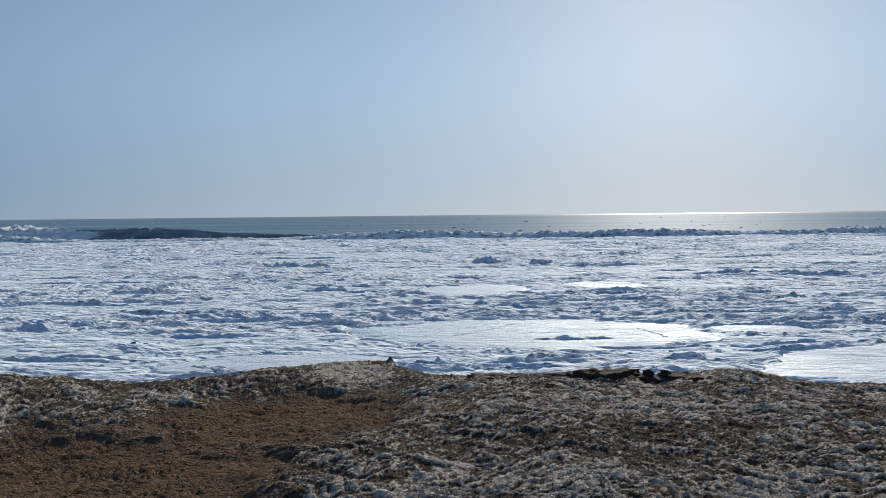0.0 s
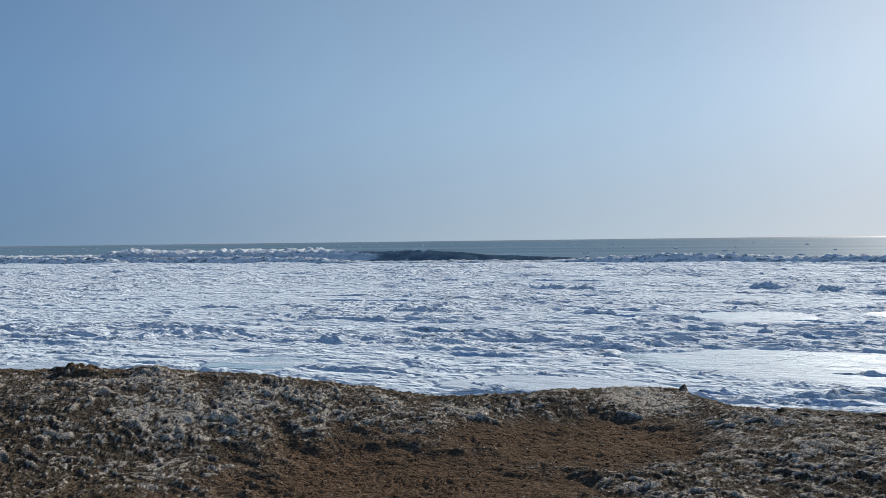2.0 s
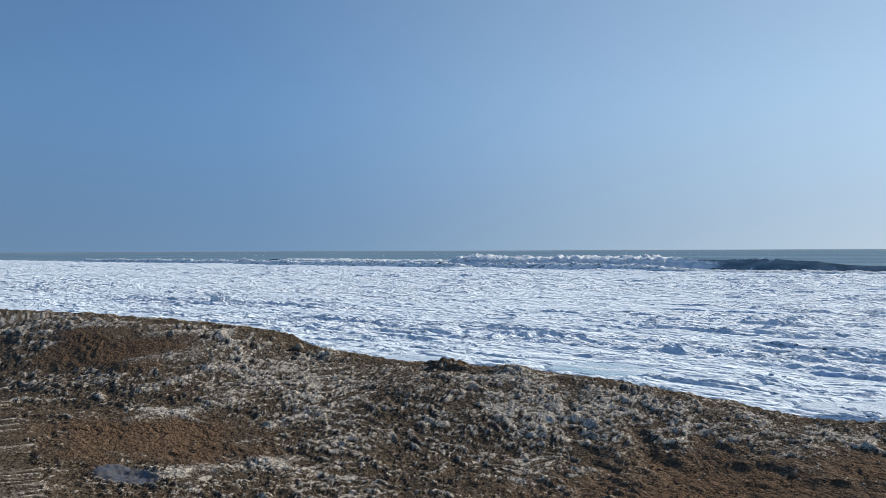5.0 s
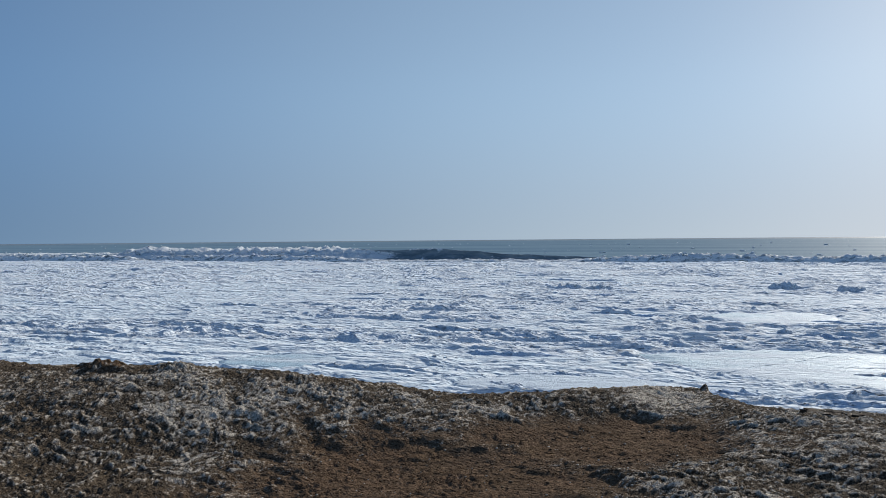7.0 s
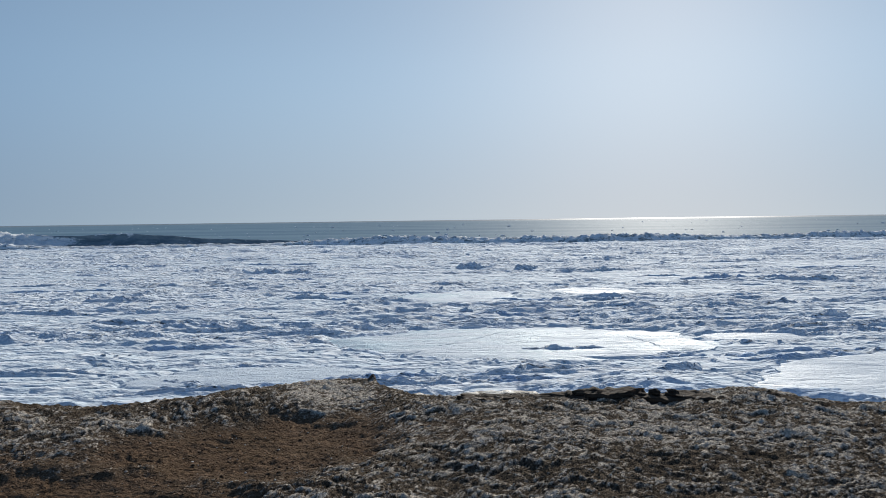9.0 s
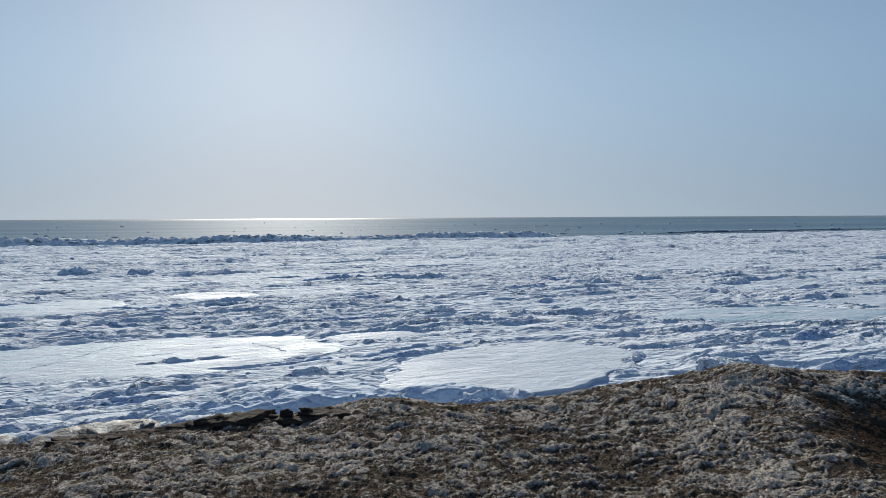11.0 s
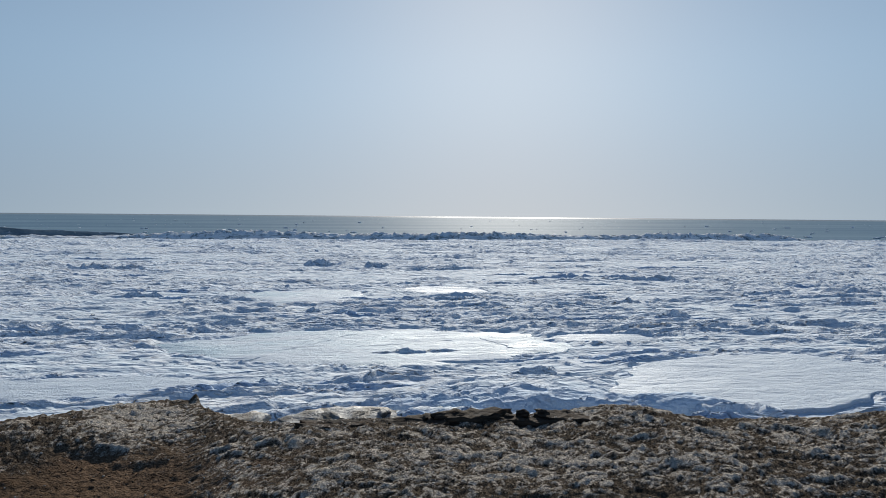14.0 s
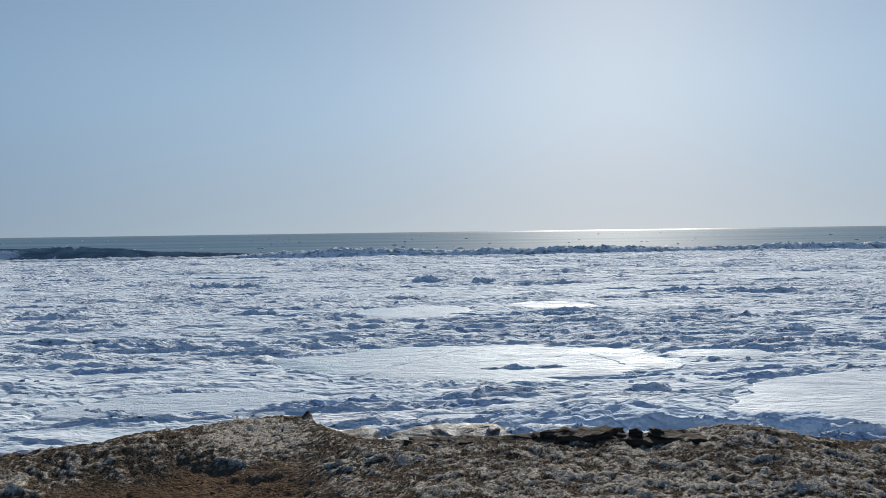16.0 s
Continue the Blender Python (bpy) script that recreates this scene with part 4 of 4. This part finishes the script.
def make_slab(name, x, y, z, lx, ly, thick, yaw, tilt, material, label, category, group="", seed=0, jag=0.18):
    """A broken slab in thin uneven layers; z is the middle of its underside."""
    rng = np.random.RandomState(seed)
    n, layers = 46, 7
    a = np.linspace(0, 2 * np.pi, n, endpoint=False)
    base = 1 + jag * fbm(np.cos(a) * 1.4 + seed * 3.1, np.sin(a) * 1.4, 4, 301 + seed)
    base = base / np.maximum(np.abs(np.cos(a)), np.abs(np.sin(a))) ** 0.45
    px, py, pz = [], [], []
    heights = np.linspace(0, thick, layers)
    for i, h in enumerate(heights):
        r = base * (0.93 + 0.09 * rng.rand()) + 0.12 * fbm(np.cos(a) * 5 + i * 2.7, np.sin(a) * 5 + seed, 3, 311)
        px.append(lx / 2 * r * np.cos(a)), py.append(ly / 2 * r * np.sin(a)), pz.append(h + (0.15 * thick * fbm(px[-1] * 7 + seed, py[-1] * 7, 3, 317) if i > 0 else 0 * a) + 0.03 * rng.randn(n) * thick)
    for q in (0.8, 0.55, 0.3, 0.08):
        r = px[layers - 1] * q, py[layers - 1] * q
        px.append(r[0]), py.append(r[1])
        pz.append(thick + 0.22 * thick * fbm(r[0] * 7 + seed, r[1] * 7, 3, 317))
    ob = sheet(name, np.array(px), np.array(py), np.array(pz), material, (("flat", np.full((layers + 4, n), 0.3)),), closed=True)
    ob.matrix_world = pose(x, y, z, tilt[0], tilt[1], yaw)
    return tagged(ob, label, category, group)


def make_lump(name, x, y, sx, sy, sz, material, label, category, group="", seed=0, rough=0.25, sink=0.25, z=None):
    """A rounded uneven lump resting on the beach."""
    bm = bmesh.new()
    bmesh.ops.create_icosphere(bm, subdivisions=4, radius=1.0)
    for v in bm.verts:
        p = v.co * 1.6 + Vector((seed * 3.7, seed * 1.3, 0))
        k = 1 + rough * noise.fractal(p, 1.0, 2.0, 4) + 0.35 * rough * noise.fractal(p * 4, 1.0, 2.0, 3)
        v.co = Vector((v.co.x * sx * k, v.co.y * sy * k, v.co.z * sz * k))
    for f in bm.faces:
        f.smooth = True
    me = bpy.data.meshes.new(name)
    bm.to_mesh(me)
    bm.free()
    me.materials.append(material)
    ob = new(name, me)
    ob.location = (x, y, (ground_at(x, y) if z is None else z) + sz * (1 - 2 * sink))
    return tagged(ob, label, category, group)


CRUST = "dark brown layered slab of frozen sand on the ridge crest"
ledge = random.Random(12)
SLABS = [(0.98 + 0.40 * k + ledge.uniform(-0.05, 0.05), 7.66 + ledge.uniform(-0.05, 0.07), ledge.uniform(0.50, 0.72), ledge.uniform(0.24, 0.34), ledge.uniform(0.10, 0.15), ledge.uniform(-9, 9), ledge.uniform(-2, 5), ledge.uniform(-4, 4)) for k in range(6)]
SLABS += [(4.85, 7.32, .55, .3, .10, -10, 3, -3), (5.3, 7.15, .8, .3, .10, -14, 3, -5), (8.3, 6.2, .8, .3, .11, -6, 3, 3), (9.2, 6.15, .9, .3, .12, -6, 3, 3), (10.1, 6.1, .8, .3, .11, 3, 3, -2)]
for k, (x, y, lx, ly, th, yaw, tx, ty) in enumerate(SLABS):
    make_slab("frozen_sand_slab", x, y, ground_at(x, y - 0.1) - (0.10 if x < 4.7 else 0.12), lx, ly, th, yaw, (tx, ty), FROZEN_SAND, CRUST, "frozen sand", "frozen sand slabs", k, 0.38)

CLODS = "small dark clod of frozen sand on the ridge crest"
for k, (x, y, size) in enumerate([(2.42, 7.66, .035), (2.55, 7.68, .045), (2.72, 7.66, .04)]):
    make_lump("frozen_clod", x, y, size * 1.3, size, size * 0.8, FROZEN_SAND, CLODS, "frozen sand", "clods on the crest", 60 + k, 0.3, 0.2, ground_at(x, y) + 0.02)

DIRT = "dirty grey ice slab stranded between ridge and pack ice"
for k, (x, y, z, lx, ly, th, yaw, tx, ty) in enumerate([(1.22, 10.4, .64, 1.35, .75, .16, -6, 9, -3), (.45, 10.2, .60, .8, .6, .14, 12, 8, 6), (-.1, 10.6, .64, .9, .6, .15, 5, 6, 0), (1.74, 10.45, .70, .14, .16, .17, 20, 0, -14)]):
    make_slab("dirty_ice_slab", x, y, z, lx, ly, th, yaw, (tx, ty), DIRTY, DIRT, "ice slab", "stranded dirty ice slabs", 20 + k, 0.25)

for k, (x, y, z, lx, ly, th, yaw, tx, ty) in enumerate([(12.7, 12.7, .0, .9, .7, .28, 20, 6, 4), (13.4, 12.9, .0, .7, .6, .22, -15, -5, 8), 
                                                    (-43, 26, .0, 1.1, .8, .42, 20, 5, 6), (2.6, 12.9, .0, 1.1, .6, .2, 4, 5, -3), (-20.1, 15.1, 0, .9, .7, .22, 15, 4, 5)]):
    make_slab("ice_block", x, y, z, lx, ly, th, yaw, (tx, ty), ICE, "upturned snowy ice block frozen into the shore ice", "ice block", "ice blocks", 40 + k, 0.3)

make_lump("pebble", 0.05, 4.55, .055, .04, .035, PEBBLE, "pale grey rounded pebble lying on rimed weed", "pebble", seed=8, rough=0.15)
make_lump("stone", -7.85, 5.2, .06, .05, .045, STRAW, "rimed pale stone on the crest of the frozen ridge", "stone", seed=9, rough=0.25)


# ---- scattered small stuff ----
def scatter(count, seed, test):
    """Places on the beach in front of the camera, and the fields there."""
    rng = np.random.RandomState(seed)
    ang, r = np.radians(rng.uniform(-68, 66, count)), 3.0 + 7.5 * rng.rand(count) ** 1.2
    x, y = 0.4 + r * np.sin(ang), -0.2 + r * np.cos(ang)
    z, frost, bare, _, _ = beach_fields(x, y)
    d = y - crest(x)[0]
    ok = test(frost, bare, d, rng)
    return x[ok], y[ok], z[ok], rng


def weed_strands():
    x, y, z, rng = scatter(20000, 7, lambda f, b, d, rng: (d < 0.1) & (rng.rand(len(f)) < np.clip(1.6 * f - 0.25, 0, 1)))
    n = len(x)
    yaw, length = rng.uniform(0, 2 * np.pi, n), rng.uniform(0.03, 0.10, n)
    rise, width = rng.uniform(0.05, 0.6, n), rng.uniform(0.0012, 0.0030, n)
    dx, dy = np.cos(yaw), np.sin(yaw)
    bend = rng.uniform(-0.5, 0.5, n)
    verts = []
    for s, w in ((0.0, 1.0), (0.5, 0.9), (1.0, 0.3)):
        cx = x + length * s * (dx - dy * bend * s)
        cy = y + length * s * (dy + dx * bend * s)
        cz = z - 0.004 + length * rise * s * (1.25 - 0.75 * s)
        for side in (-1, 1):
            verts.append(np.stack([cx - dy * side * w * width, cy + dx * side * w * width, cz + 0.0015 * side], axis=-1))
    verts = np.stack(verts, axis=1).reshape(-1, 3)
    o = np.arange(n)[:, None] * 6
    faces = np.concatenate([o + np.array([0, 1, 3, 2]), o + np.array([2, 3, 5, 4])])
    mesh_from("weed_strands", verts, faces, STRAW, "matted pale rimed strands of dead seaweed", "seaweed")


def gravel():
    x, y, z, rng = scatter(9000, 13, lambda f, b, d, rng: (d < 0.1) & (rng.rand(len(f)) < 0.45))
    size = 0.004 + 0.009 * rng.rand(len(x)) ** 3
    v, f = solids(x, y, z + 0.3 * size, size, rng, 0.7, 0.2)
    mesh_from("gravel", v, f, PEBBLE, "scattered pale shell grit and small pebbles", "gravel")


def ice_rubble():
    """Small angular lumps of broken ice, denser along the ridges of the pack."""
    rng = np.random.RandomState(17)
    n = 9000
    ang = np.radians(rng.uniform(-73, 67, n))
    y = 1 / rng.uniform(1 / 90, 1 / 12.8, n)
    x = 0.4 + (y + 0.5) * np.tan(ang)
    h, flat, blue = ice_fields(x, y)
    clump = fbm(x * 0.45, y * 1.1, 3, 331)
    ok = (floe_mask(x, y) < 0.1) & (rng.rand(n) < smooth(-0.05, 0.6, clump) * (1 - 0.5 * smooth(20, 15, y)))
    x, y, h = x[ok], y[ok], h[ok]
    m = len(x)
    size = (0.035 + 0.0012 * y) * rng.uniform(0.3, 1.0, m) ** 1.5 * 1.3
    ring = np.arange(6) * np.pi / 3
    turn = rng.uniform(0, 1, m)[:, None]
    r = size[:, None] * rng.uniform(0.6, 1.3, (m, 6))
    low = np.stack([x[:, None] + 1.5 * r * np.cos(ring + turn), y[:, None] + r * np.sin(ring + turn), (h - 0.03)[:, None] + 0 * r], axis=-1)
    k = rng.uniform(0.3, 0.8, (m, 6))
    tall = size[:, None] * rng.uniform(0.15, 0.75, (m, 1)) * rng.uniform(0.6, 1.4, (m, 6))
    top = np.stack([x[:, None] + 1.5 * k * r * np.cos(ring + turn), y[:, None] + k * r * np.sin(ring + turn), h[:, None] + tall], axis=-1)
    verts = np.concatenate([low, top], axis=1).reshape(-1, 3)
    tris = []
    for i in range(6):
        q = (i + 1) % 6
        tris += [(i, q, 6 + q), (i, 6 + q, 6 + i)]
    tris += [(6, 7, 8), (6, 8, 9), (6, 9, 10), (6, 10, 11)]
    faces = (np.array(tris)[None] + (np.arange(m) * 12)[:, None, None]).reshape(-1, 3)
    mesh_from("ice_rubble", verts, faces, RUBBLE, "countless small broken ice lumps on the pack", "ice rubble")


def sand_clods():
    x, y, z, rng = scatter(11000, 23, lambda f, b, d, rng: (d < -0.2) & (rng.rand(len(f)) < 0.75 * b))
    size = 0.004 + 0.014 * rng.rand(len(x)) ** 2.5
    v, f = solids(x, y, z + 0.15 * size, size, rng, 0.6, 0.35)
    mesh_from("sand_clods", v, f, CLOD, "loose crumbly brown clods of frozen sand", "sand clods")


weed_strands()
gravel()
sand_clods()
ice_rubble()
brash_ice()
